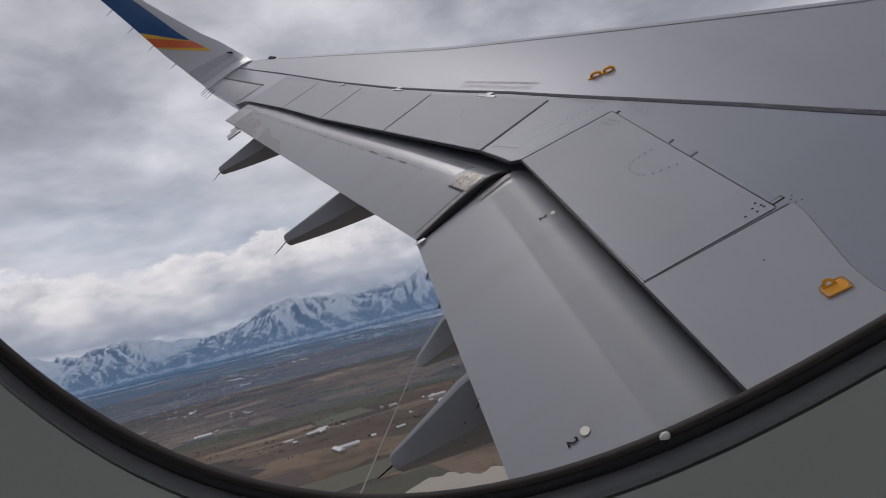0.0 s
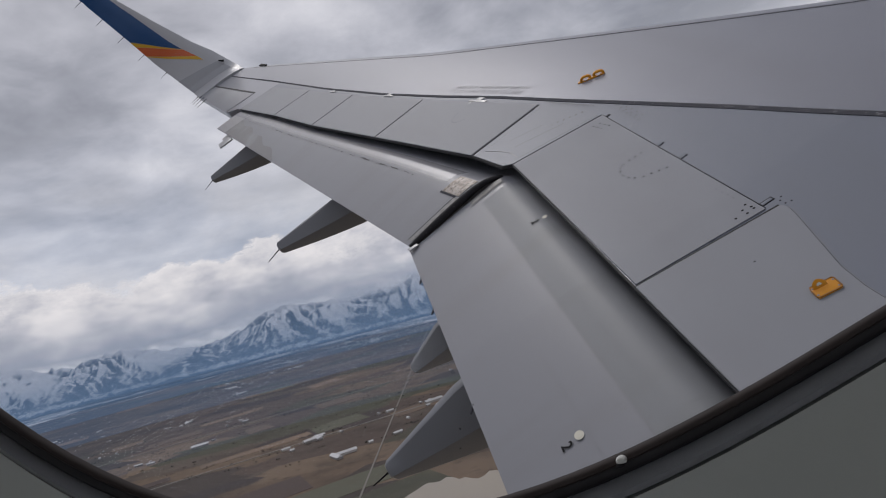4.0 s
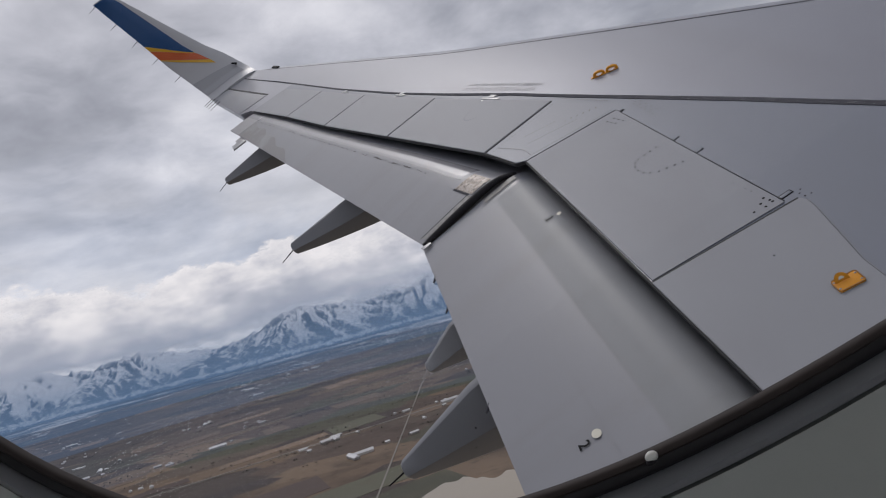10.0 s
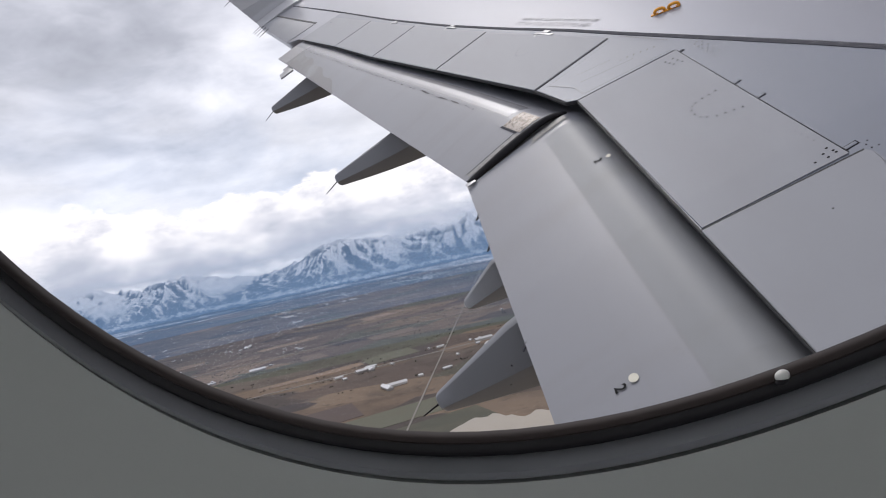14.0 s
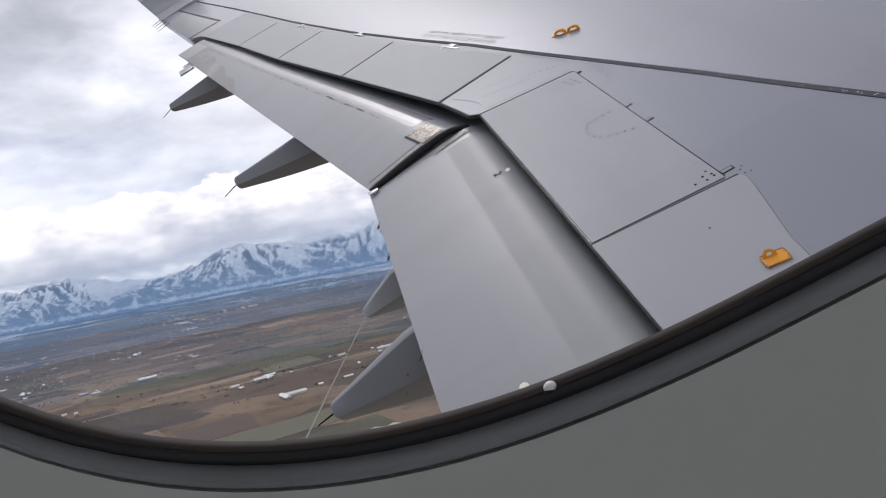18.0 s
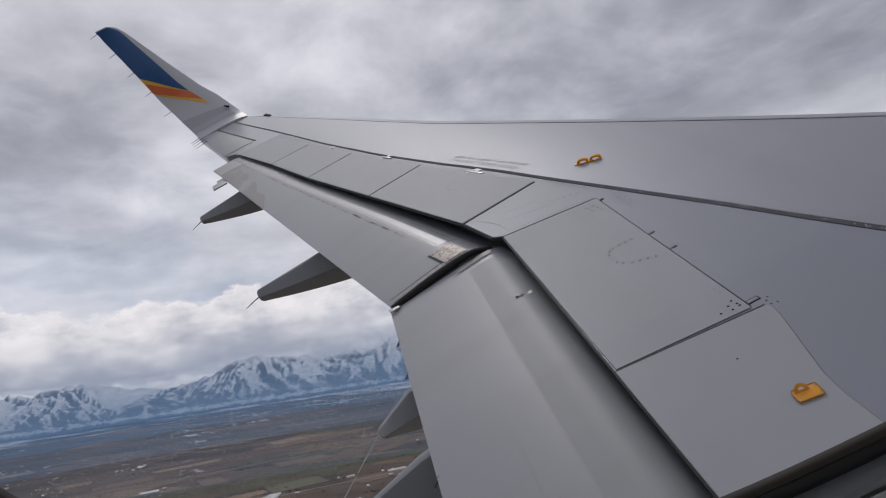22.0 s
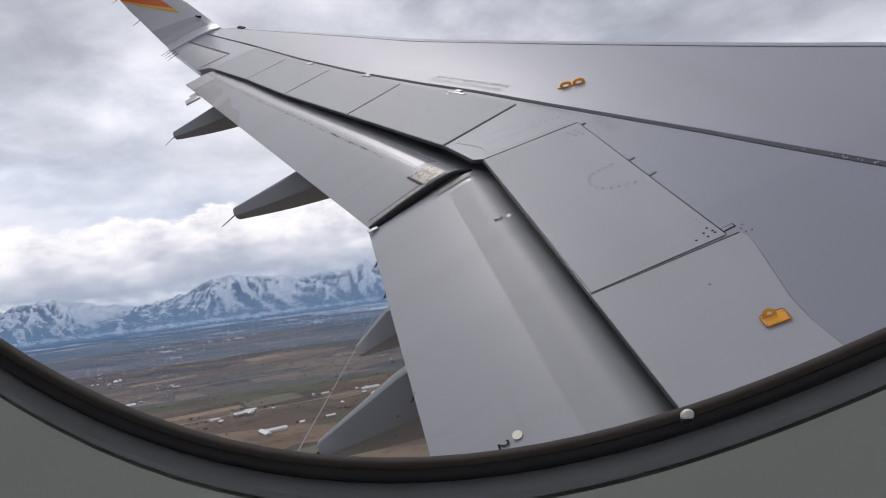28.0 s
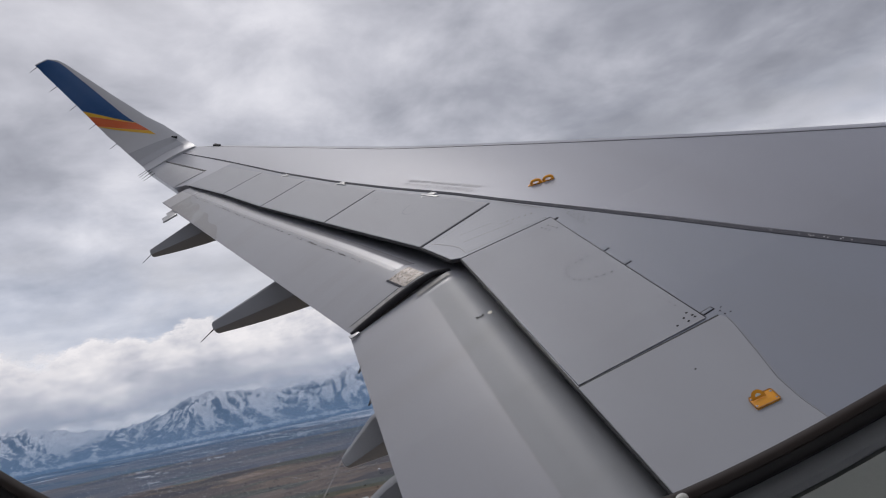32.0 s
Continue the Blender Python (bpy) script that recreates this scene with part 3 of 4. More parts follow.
def wl_height(h):
    """Row of the winglet at height fraction h, 0 at the root, 1 at the tip."""
    zz = -1.56 + h * (0.89 + 1.56)
    for a, b in zip(WL, WL[1:]):
        if zz <= b[1] or b is WL[-1]:
            f = (zz - a[1]) / (b[1] - a[1])
            return [p + (q - p) * f for p, q in zip(a, b)]


def wl_normal(i):
    a, b = WL[max(i - 1, 0)], WL[min(i + 1, len(WL) - 1)]
    return Vector((0, -(b[1] - a[1]), b[0] - a[0])).normalized()


secs = []
for i, (y, zz, xl, xt) in enumerate(WL):
    n, ch = wl_normal(i), xl - xt
    prof = [(0, 0), (0.25, 0.018), (0.55, 0.04), (0.8, 0.04), (0.95, 0.02), (1.0, 0.0), (0.95, -0.03), (0.7, -0.05), (0.3, -0.03)]
    secs.append([(xt + ch * s, y + n.y * ch * o, zz + n.z * ch * o) for s, o in prof])
winglet = part("winglet", loft(secs), M_WHITE, wing, "upswept winglet with blue, orange and yellow stripes", angle=50)


def winglet_band(name, low_line, high_line, mat, label, lift=0.006, front=None):
    """A painted band on the winglet's inner face; low_line and high_line give heights from the trailing edge (0) to the paint's front edge (1)."""
    bm = bmesh.new()
    grid = []
    nx, nh = 14, 14
    for a in range(nx + 1):
        s = a / nx
        col = []
        for b in range(nh + 1):
            lo, hi = low_line(s), high_line(s)
            h = lo + (hi - lo) * b / nh
            y, zz, xl, xt = wl_height(h)
            y2, z2 = wl_height(min(h + 0.03, 1.0))[:2]
            y1, z1 = wl_height(max(h - 0.03, 0.0))[:2]
            n = Vector((0, -(z2 - z1), y2 - y1)).normalized()
            ch = xl - xt
            c = 0.005 + s * ((front or paint_front)(h) - 0.01)
            o = float(np.interp(c, [0, 0.25, 0.55, 0.8, 0.95, 1.0], [0, 0.018, 0.04, 0.04, 0.02, 0.0])) * ch + lift
            col.append(bm.verts.new((xt + ch * c, y + n.y * o, zz + n.z * o)))
        grid.append(col)
    for a in range(nx):
        for b in range(nh):
            bm.faces.new((grid[a][b], grid[a + 1][b], grid[a + 1][b + 1], grid[a][b + 1]))
    part(name, bm, mat, winglet, label)


def paint_front(h):
    """How far forward the stripes reach at a height: nearly to the leading edge at the tip, two thirds lower down."""
    return float(np.interp(h, [0.2, 0.42, 0.80, 0.97, 1.0], [0.72, 0.70, 0.82, 0.93, 0.95]))


def sweep(a, b, bend):
    return lambda s: a + (b - a) * s + bend * s * (1 - s)


winglet_band("blue_band", sweep(0.565, 0.325, 0.05), lambda s: 0.993, M_BLUE, "deep blue painted upper band")
winglet_band("yellow_stripe", sweep(0.515, 0.318, 0.045), sweep(0.563, 0.323, 0.05), M_YELLOW, "yellow painted stripe")
winglet_band("orange_stripe", sweep(0.422, 0.225, 0.045), sweep(0.513, 0.316, 0.045), M_RED, "orange painted stripe")
winglet_band("yellow_stripe", sweep(0.414, 0.180, 0.035), sweep(0.420, 0.223, 0.045), M_YELLOW, "yellow painted stripe")
winglet_band("grey_root_band", lambda s: 0.03, sweep(0.150, 0.115, 0.01), M_ROOT, "plain grey root of the winglet", 0.005, lambda h: 0.88)
part("wingtip_lamp", rod((-2.20, 14.05, -1.30), (-2.28, 14.09, -1.25), 0.024, 0.012), M_INK, winglet, "dark wingtip lamp housing")
for h, l in ((0.98, 0.16), (0.80, 0.16), (0.62, 0.15), (0.44, 0.15), (0.25, 0.15)):
    y, zz, xl, xt = wl_height(h)
    part("static_wick", rod((xt + 0.01, y, zz), (xt - l, y - 0.01, zz - 0.03), 0.006, 0.003, 5), M_SEAL, winglet, "thin trailing static wick")

# aileron hinge line and its wicks
part("aileron_gap", ribbon([(-2.626, 13.93), (-1.538, 10.42)], 0.03, Z + 0.0045, 0.004), M_GAP_SHADE, wing, "dark aileron hinge gap")
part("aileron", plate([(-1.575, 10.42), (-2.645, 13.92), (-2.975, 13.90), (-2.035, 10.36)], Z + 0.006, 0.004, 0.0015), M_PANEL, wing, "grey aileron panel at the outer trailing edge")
part("aileron_gap", ribbon([(-2.64, 13.93), (-2.97, 13.90)], 0.02, Z + 0.0045, 0.004), M_GAP_SHADE, wing)
for y in (13.75, 13.45, 13.1, 12.75):
    x = lerp(TRAIL, y)
    part("static_wick", rod((x + 0.04, y, Z + 0.012), (x - 0.19, y + 0.02, Z - 0.025), 0.007, 0.003, 5), M_INK, wing, "thin trailing static wick")
part("tip_light", plate([(-1.53, 12.62), (-1.40, 12.2), (-1.36, 12.22), (-1.48, 12.66)], Z + 0.016, 0.020, 0.006), M_INK, wing, "small dark leading edge lamp cover")

# ---- flaps ----


FLAP_TOP = [(0.0, 0.0), (0.15, 0.265), (0.30, 0.525), (0.42, 0.725), (0.51, 0.868), (0.545, 0.925), (0.575, 0.95), (0.60, 0.935), (0.625, 0.865), (0.65, 0.75), (0.675, 0.57), (0.70, 0.32), (0.73, -0.08), (0.78, -0.85), (0.86, -1.8), (1.0, -2.7)]
FLAP_TOP_OUT = [(0.0, 0.0), (0.12, 0.25), (0.25, 0.53), (0.37, 0.79), (0.44, 0.935), (0.495, 1.0), (0.54, 0.98), (0.585, 0.80), (0.64, 0.48), (0.70, 0.10), (0.76, -0.3), (0.84, -0.8), (0.92, -1.4), (1.0, -2.0)]


def flap_loft(rows, top):
    """rows: y, fore x, trailing x, crest z, trailing z."""
    secs = []
    for y, xf, xt, zc, zt in rows:
        L = xf - xt
        pts = [(xt + L * s, zt + (zc - zt) * h) for s, h in top]
        pts += [(xt + L * 0.94, zc - 0.30), (xt + L * 0.75, zc - 0.28), (xt + L * 0.5, zt - 0.12), (xt + L * 0.2, zt - 0.045), (xt + 0.004, zt - 0.012)]
        secs.append([(x, y, z) for x, z in pts])
    return loft(secs)


inb = [(0.3, 0.73, -0.332, -1.612, -1.70), (1.8, 0.73, -0.332, -1.612, -1.70), (3.515, 0.73, -0.332, -1.612, -1.70)]
flap_in = part("inboard_flap", flap_loft(inb, FLAP_TOP), M_FLAP, wing, "lowered grey inboard flap with number marks", angle=45)
outb = []
for y in (3.56, 4.6, 5.8, 7.0, 8.2, 9.2, 9.90):
    f = (y - 3.56) / (9.90 - 3.56)
    xt = -0.326 + f * (-2.175 + 0.326)
    outb.append((y, lerp(TRAIL, max(y, 3.6)) + 0.345 - 0.10 * f, xt, -1.592, -1.685 + f * 0.09))
outb[-1] = (9.90, -1.53, -2.175, -1.585, -1.602)
flap_out = part("outboard_flap", flap_loft(outb, FLAP_TOP_OUT), M_FLAP, wing, "lowered grey outboard flap with soot streaks", angle=45)


def on_flap(s, y, inner=True):
    """A point on a flap's upper side, s from the trailing edge (0) to the nose (1)."""
    rows = inb if inner else outb
    r = [lerp([(q[0], q[k]) for q in rows], y) for k in range(5)]
    return Vector((r[2] + (r[1] - r[2]) * s, y, r[4] + (r[3] - r[4]) * lerp(FLAP_TOP if inner else FLAP_TOP_OUT, s)))


def flap_strip(name, s0, s1, y0, y1, mat, parent, inner, label="", lift=0.002, n=10):
    bm = bmesh.new()
    rows = []
    m = 20 if callable(s1) or s1 - s0 > 0.1 else 3
    for k in range(n + 1):
        y = y0 + (y1 - y0) * k / n
        e = s1(y) if callable(s1) else s1
        rows.append([bm.verts.new(on_flap(s, y, inner) + Vector((0, 0, lift))) for s in [s0 + (e - s0) * q / m for q in range(m + 1)]])
    for a, b in zip(rows, rows[1:]):
        for i in range(m):
            bm.faces.new((a[i], a[i + 1], b[i + 1], b[i]))
    return part(name, bm, mat, parent, label)


# soot, worn end plates, seams and numbers on the flaps
rnd = random.Random(11)
for k in range(96):
    y = 4.2 + (rnd.random() ** 1.1) * 4.8
    s = 0.43 + rnd.uniform(-0.006, 0.006)
    flap_strip("soot_mark", s, s + rnd.uniform(0.003, 0.008), y, y + rnd.uniform(0.012, 0.06), M_SOOT, flap_out, False, n=2)
# shinier metallic strip put on the nose to imitate the sun's glint
flap_strip("glint_strip", 0.462, 0.60, 3.82, 9.28, M_GLINT, flap_out, False, "shinier strip along the flap's nose standing in for the sun glint", 0.0012, 24)
flap_strip("worn_plate", 0.395, 0.535, 3.575, 3.77, M_WORN, flap_out, False, "scuffed pale metal end plate", 0.004)
flap_strip("worn_edge", 0.380, 0.396, 3.60, 3.78, M_SEAL, flap_out, False, "dark worn edge", 0.003)
flap_strip("end_strip", 0.03, 0.385, 3.565, 3.605, M_SCUFF, flap_out, False, "scuffed pale strip at the flap's end", 0.003)
flap_strip("end_seam", 0.03, 0.385, 3.607, 3.615, M_SEAL, flap_out, False, "", 0.0025)
flap_strip("worn_plate", 0.40, 0.60, 3.455, 3.505, M_SCUFF, flap_in, True, "worn brown metal end plate", 0.004)
flap_strip("end_seam", 0.38, 0.6, 3.440, 3.445, M_FADED, flap_in, True)
part("corner_tab", plate([(-0.270, 3.488), (-0.328, 3.474), (-0.336, 3.512), (-0.276, 3.512)], -1.677, 0.006, 0.002), M_CAP, flap_in, "small pale tab at the flap's corner")
flap_strip("fore_skin", 0.4525, 0.72, 0.35, 3.40, M_FLAP_FORE, flap_in, True, "duller paint on the forward part of the flap", 0.0012, 14)
flap_strip("seam", 0.450, 0.4525, 0.6, 2.6, M_SEAM, flap_in, True, n=18)
flap_strip("seam", 0.300, 0.3013, 1.45, 2.1, M_SEAM, flap_in, True, n=8)
flap_strip("outer_plate", 0.02, 0.47, 9.30, 9.88, M_CAP, flap_out, False, "pale outer end plate of the flap")
flap_strip("dark_patch", 0.01, lambda y: 0.03 + 0.36 * max((y - 6.7) / 2.6, 0.0) ** 0.75 + 0.03 * math.sin(y * 9.0), 6.75, 9.29, M_PATCH, flap_out, False, "darker grey patch on the outer part of the flap", 0.0015, 26)


def disc(x, y, z, r, mat, parent, name, label=""):
    bm = bmesh.new()
    bm.faces.new([bm.verts.new((x + r * math.cos(2 * math.pi * i / 16), y + r * 1.15 * math.sin(2 * math.pi * i / 16), z)) for i in range(16)])
    return part(name, bm, mat, parent, label, smooth=False)


for s, y, size, r, turn in ((0.224, 1.635, 0.055, 0.0165, -96), (0.583, 2.885, 0.054, 0.012, -90)):
    p = on_flap(s, y)
    slope = math.atan2(on_flap(s + 0.03, y).z - on_flap(s - 0.03, y).z, 0.06 * 0.99)
    mm = Matrix.Translation(p + Vector((0, 0, 0.004))) @ Matrix.Rotation(-slope, 4, "Y") @ Matrix.Rotation(math.radians(turn), 4, "Z")
    tagged(text_mesh("2", size, mm, M_INK, flap_in, "number_mark"), "black painted number two")
    q = on_flap(s + 0.050, y + 0.006)
    disc(q.x, q.y, q.z + 0.005, r, M_CREAM, flap_in, "cream_disc", "small cream painted disc")
tagged(part("flap_rivets", dots([(on_flap(0.52, y).x, y) for y in (1.75, 1.83, 1.95, 2.02)], on_flap(0.52, 1.8).z + 0.003, 0.0024), M_FADED, flap_in), kind="stuff")
# little tabs along the trailing edges
for y in (3.18, 2.86, 2.1):
    part("edge_tab", rod((-0.325, y, -1.705), (-0.350, y - 0.03, -1.710), 0.008, 0.004, 5), M_SEAL, flap_in)
part("end_tab", plate([(-1.93, 9.20), (-2.045, 9.16), (-2.01, 9.00), (-2.08, 8.98), (-2.035, 8.74), (-1.86, 8.80)], -1.625, 0.02, 0.003), M_CAP, flap_out, "small pale tab at the flap end")
# black sheet closing the cove behind the flaps, its colour painting the slot's shade
part("cove_shade_sheet", loft([[(lerp(TRAIL, y) + 0.30, y, Z - 0.03), (lerp(TRAIL, y) + 0.34, y, Z - 0.03), (lerp(TRAIL, y) + 0.34, y, Z - 0.52), (lerp(TRAIL, y) + 0.30, y, Z - 0.46)] for y in (0.3, 2.0, 3.45, 3.86, 6.0, 9.85)]), M_GAP_SHADE, wing, "black sheet standing in for shade under the wing's trailing edge")
# dark strip added over the bright edge face to paint the shade there
part("trailing_shade_strip", loft([[(lerp(TRAIL, y) - 0.0005, y, Z + 0.001), (lerp(TRAIL, y) + 0.008, y, Z + 0.001), (lerp(TRAIL, y) + 0.008, y, Z - 0.016), (lerp(TRAIL, y) - 0.0005, y, Z - 0.016)] for y in (0.3, 2.0, 3.455, 3.50, 3.857, 5.26, 6.75, 8.2, 9.9)]), M_GAP_SHADE, wing, "dark strip painting shade under the spoilers' trailing edges", smooth=False)
tube = []
for k in range(23):
    f = k / 22
    q, w = on_flap(0.01 + 0.66 * f, 3.5), on_flap(0.01 + 0.60 * f, 3.57, False)
    r = 0.016 + 0.009 * math.sin(math.pi * min(f * 1.15, 1.0))
    tube.append([(0.5 * (q.x + w.x), 3.538 + 0.012 * math.sin(math.pi * f) + r * math.cos(a), max(q.z, w.z) - 0.010 + r * math.sin(a)) for a in [2 * math.pi * n / 12 for n in range(12)]])
part("flap_gap_seal", loft(tube), M_RUBBER, wing, "black rubber tube seal between the flaps", angle=60)

# ---- flap track fairings ----


def fairing(yc, x0, x1, hw0, hw1, tops, zb0, zb1, wick):
    """A creased canoe-shaped fairing from x0 (under the wing) back to the tip at x1; tops: (x, z) along its ridge."""
    secs = []
    n = 14
    for i in range(n + 1):
        f = i / n
        x = x0 + (x1 - x0) * f
        hw = hw0 + (hw1 - hw0) * f ** 1.3
        zt = lerp(tops, x)
        zb = min(zb0 + (zb1 - zb0) * f ** 1.7, zt - 0.05)
        d = zt - zb
        half = [(0.10, 0.0), (0.20, -0.012), (0.95, -0.42), (1.0, -0.46), (0.97, -0.51), (0.62, -0.92), (0.50, -0.98), (0.34, -1.0)]
        secs.append([(x, yc + hw * u, zt + d * w) for u, w in half] + [(x, yc - hw * u, zt + d * w) for u, w in reversed(half)])
    y, z0 = yc, tops[0][1] * 0.5 + zb1 * 0.5
    secs.append([(x1 - 0.016, y + (p[1] - y) * 0.7, z0 + (p[2] - z0) * 0.72) for p in secs[-1]])
    secs.append([(x1 - 0.022, y + (p[1] - y) * 0.3, z0 + (p[2] - z0) * 0.35) for p in secs[-2]])
    ob = part("flap_track_fairing", loft(secs), M_FAIRING, wing, "grey canoe-shaped flap track fairing", angle=28)
    if wick:
        part("static_wick", rod((x1, yc, z0), (x1 - wick, yc + 0.02, z0 - wick * 0.35), 0.005, 0.003, 5), M_INK, ob, "thin trailing static wick")
    return ob


f1 = fairing(2.32, 0.35, -0.80, 0.195, 0.05, [(-0.80, -1.895), (-0.33, -1.735), (0.0, -1.80), (0.35, -1.86)], -2.16, -1.99, 0.12)
fairing(2.90, 0.35, -0.575, 0.165, 0.05, [(-0.575, -1.925), (-0.35, -1.80), (0.0, -1.84), (0.35, -1.88)], -2.09, -1.985, 0.0)
fairing(5.32, -0.05, -1.345, 0.17, 0.05, [(-1.345, -1.865), (-0.05, -1.74)], -2.16, -1.965, 0.16)
fairing(8.70, -1.0, -2.33, 0.18, 0.055, [(-2.33, -1.845), (-1.0, -1.68)], -2.16, -1.945, 0.17)
bm = bmesh.new()
for k, (x, z) in enumerate(((-0.70, -1.95), (-0.62, -1.945), (-0.56, -1.93), (-0.48, -1.92), (-0.45, -1.88), (-0.42, -1.94), (-0.50, -1.97))):
    y = 2.32 - 0.80 * (0.195 - 0.145 * ((0.35 - x) / 1.15) ** 1.3)
    bmesh.ops.create_icosphere(bm, subdivisions=1, radius=0.005, matrix=Matrix.Translation((x, y - 0.001, z)))
tagged(part("screw_heads", bm, M_INK, f1), kind="stuff")

# ---- cabin side: window, panel, fuselage skin ----
WU, WV, WA, WB, WN = 0.0777, 0.0752, 0.2147, 0.2313, 2.9242
SLOPE = 0.6245
W_OUT = Vector((0, 1, -SLOPE)).normalized()


def wpt(u, v, off=0.0):
    """A point of the window's plane, off metres outwards."""
    return Vector((u, 0.2233 + SLOPE * v, v)) + W_OUT * off


def oval(g, off, n=200):
    """An outline round the window; the rim grows wider towards the front of the cabin."""
    pts = []
    for i in range(n):
        a = 2 * math.pi * i / n
        c, s = math.cos(a), math.sin(a)
        rr = (abs(c) ** WN + abs(s) ** WN) ** (-1 / WN)
        gg = 1 + (g - 1) * (0.93 + 0.10 * c)
        pts.append(wpt(WU + gg * WA * rr * c, WV + gg * WB * rr * s, off))
    return pts


def oval_ring(profile):
    return loft([oval(g, off) for g, off in profile], True, False)


window = thing("window_1", "rounded cabin window with black rubber seal and grey trim", "window", CRAFT, kind="structure")
part("window_seal", oval_ring([(1.9, 0.055), (1.30, 0.020), (1.03, 0.004), (1.004, 0.0010), (1.0, 0.0004), (1.0045, -0.0006), (1.012, -0.0012), (1.0165, -0.0007), (1.0190, 0.002), (1.021, 0.008)]), M_RUBBER, window, "black rubber window seal", angle=60)
# daylight showing through the seal's edge is put into this ring's brown
part("seal_lip", oval_ring([(0.9990, 0.0014), (0.9994, 0.0), (1.0018, -0.0008), (1.0050, -0.0012), (1.0066, -0.0008)]), M_SEAL_LIP, window, "brownish inner edge of the window seal, its lit look painted", angle=60)
part("window_trim", oval_ring([(1.0172, 0.008), (1.0184, 0.001), (1.0220, -0.0010), (1.0280, -0.0022), (1.0340, -0.0014), (1.0375, 0.0005), (1.0385, 0.008)]), M_LIP, window, "grey plastic window trim", angle=60)
part("trim_groove", oval_ring([(1.0365, 0.004), (1.0400, 0.003), (1.050, 0.004)]), M_RUBBER, window, "dark groove round the window trim")
bm = bmesh.new()
bm.faces.new([bm.verts.new(p) for p in oval(1.024, 0.0035)])
pane = part("pane", bm, M_PANE, window, "clear acrylic window pane", smooth=False)
pane.visible_shadow = False
bp = wpt(0.0140, -0.1544)
bm = bmesh.new()
bmesh.ops.create_uvsphere(bm, u_segments=14, v_segments=8, radius=0.0011, matrix=Matrix.Translation(bp + W_OUT * -0.0014) @ Matrix.Diagonal((1.25, 1, 1, 1)))
button = part("seal_button", bm, M_BUTTON, window, "small white button on the window seal")
# black piece over the lower half paints the button's own shadow
bm = bmesh.new()
bmesh.ops.create_uvsphere(bm, u_segments=12, v_segments=6, radius=0.0009, matrix=Matrix.Translation(bp + W_OUT * -0.0018 + Vector((-0.0006, -0.0003, -0.0007))) @ Matrix.Diagonal((1.3, 1, 0.8, 1)))
part("button_shade", bm, M_RUBBER, button, "black piece standing in for the shadow on the button's lower half")


def wall_sheet(lo, hi, hole, off, thick):
    """A wall in the window's plane with an oval opening through it."""
    outer = []
    inner = oval(hole, off)
    for p in inner:
        u, v = p.x - WU, p.z - WV
        k = min((hi[0] if u > 0 else -lo[0]) / max(abs(u), 1e-4), (hi[1] if v > 0 else -lo[1]) / max(abs(v), 1e-4))
        outer.append(wpt(WU + u * k, WV + v * k, off))
    back_in = [p + W_OUT * thick for p in inner]
    back_out = [p + W_OUT * thick for p in outer]
    return loft([inner, outer, back_out, back_in, inner], True, False)


ob = new("wall_side", finish("wall_side", wall_sheet((-2.2, -0.75), (2.2, 0.80), 1.0405, 0.0005, 0.010), M_TRIM, True, 40))
ob.matrix_world = CRAFT
tagged(ob, "plain grey-green plastic cabin side panel round the window", "cabin wall", kind="structure")
ob = new("fuselage_skin", finish("fuselage_skin", wall_sheet((-2.2, -0.9), (2.2, 0.8), 1.95, 0.055, 0.006), M_WHITE, True, 40))
ob.matrix_world = CRAFT
tagged(ob, "white painted outer fuselage skin", "fuselage", kind="structure")


def slab(name, lo, hi, mat, label):
    bm = bmesh.new()
    bmesh.ops.create_cube(bm, size=1, matrix=Matrix.Translation([(a + b) / 2 for a, b in zip(lo, hi)]) @ Matrix.Diagonal([b - a for a, b in zip(lo, hi)] + [1]))
    ob = new(name, finish(name, bm, mat, False))
    ob.matrix_world = CRAFT
    return tagged(ob, label, "cabin lining", kind="structure")


slab("fuselage_side", (-0.9, -0.06, -2.15), (2.9, 0.215, -0.45), M_WHITE, "white fuselage side where the wing is rooted")
slab("floor", (-2.2, -2.7, -0.65), (2.2, -0.15, -0.60), M_CARPET, "dark blue cabin carpet floor")
slab("ceiling", (-2.2, -2.7, 0.78), (2.2, 0.66, 0.83), M_CABIN, "pale cabin ceiling lining")
slab("wall_far", (-2.2, -2.75, -0.6), (2.2, -2.70, 0.78), M_CABIN, "pale cabin lining on the far side")
slab("wall_fore", (2.2, -2.7, -0.6), (2.25, 0.85, 0.78), M_CABIN, "pale cabin partition ahead")
slab("wall_rear", (-2.25, -2.7, -0.6), (-2.2, 0.85, 0.78), M_CABIN, "pale cabin partition behind")
# unseen glowing strip, added only to lift the light on the cabin panel
fill_box = thing("ceiling_light", "unseen white glowing strip added to brighten the cabin side", "cabin light", CRAFT)
bm = bmesh.new()
bmesh.ops.create_cube(bm, size=1, matrix=Matrix.Translation((0, -1.2, 0.765)) @ Matrix.Diagonal((4.0, 0.5, 0.02, 1)))
part("fill_sheet", bm, M_FILL, fill_box, "glowing white fill sheet", smooth=False)

# ---- the land: ground, fields, roads, lake, hills, cloud ----


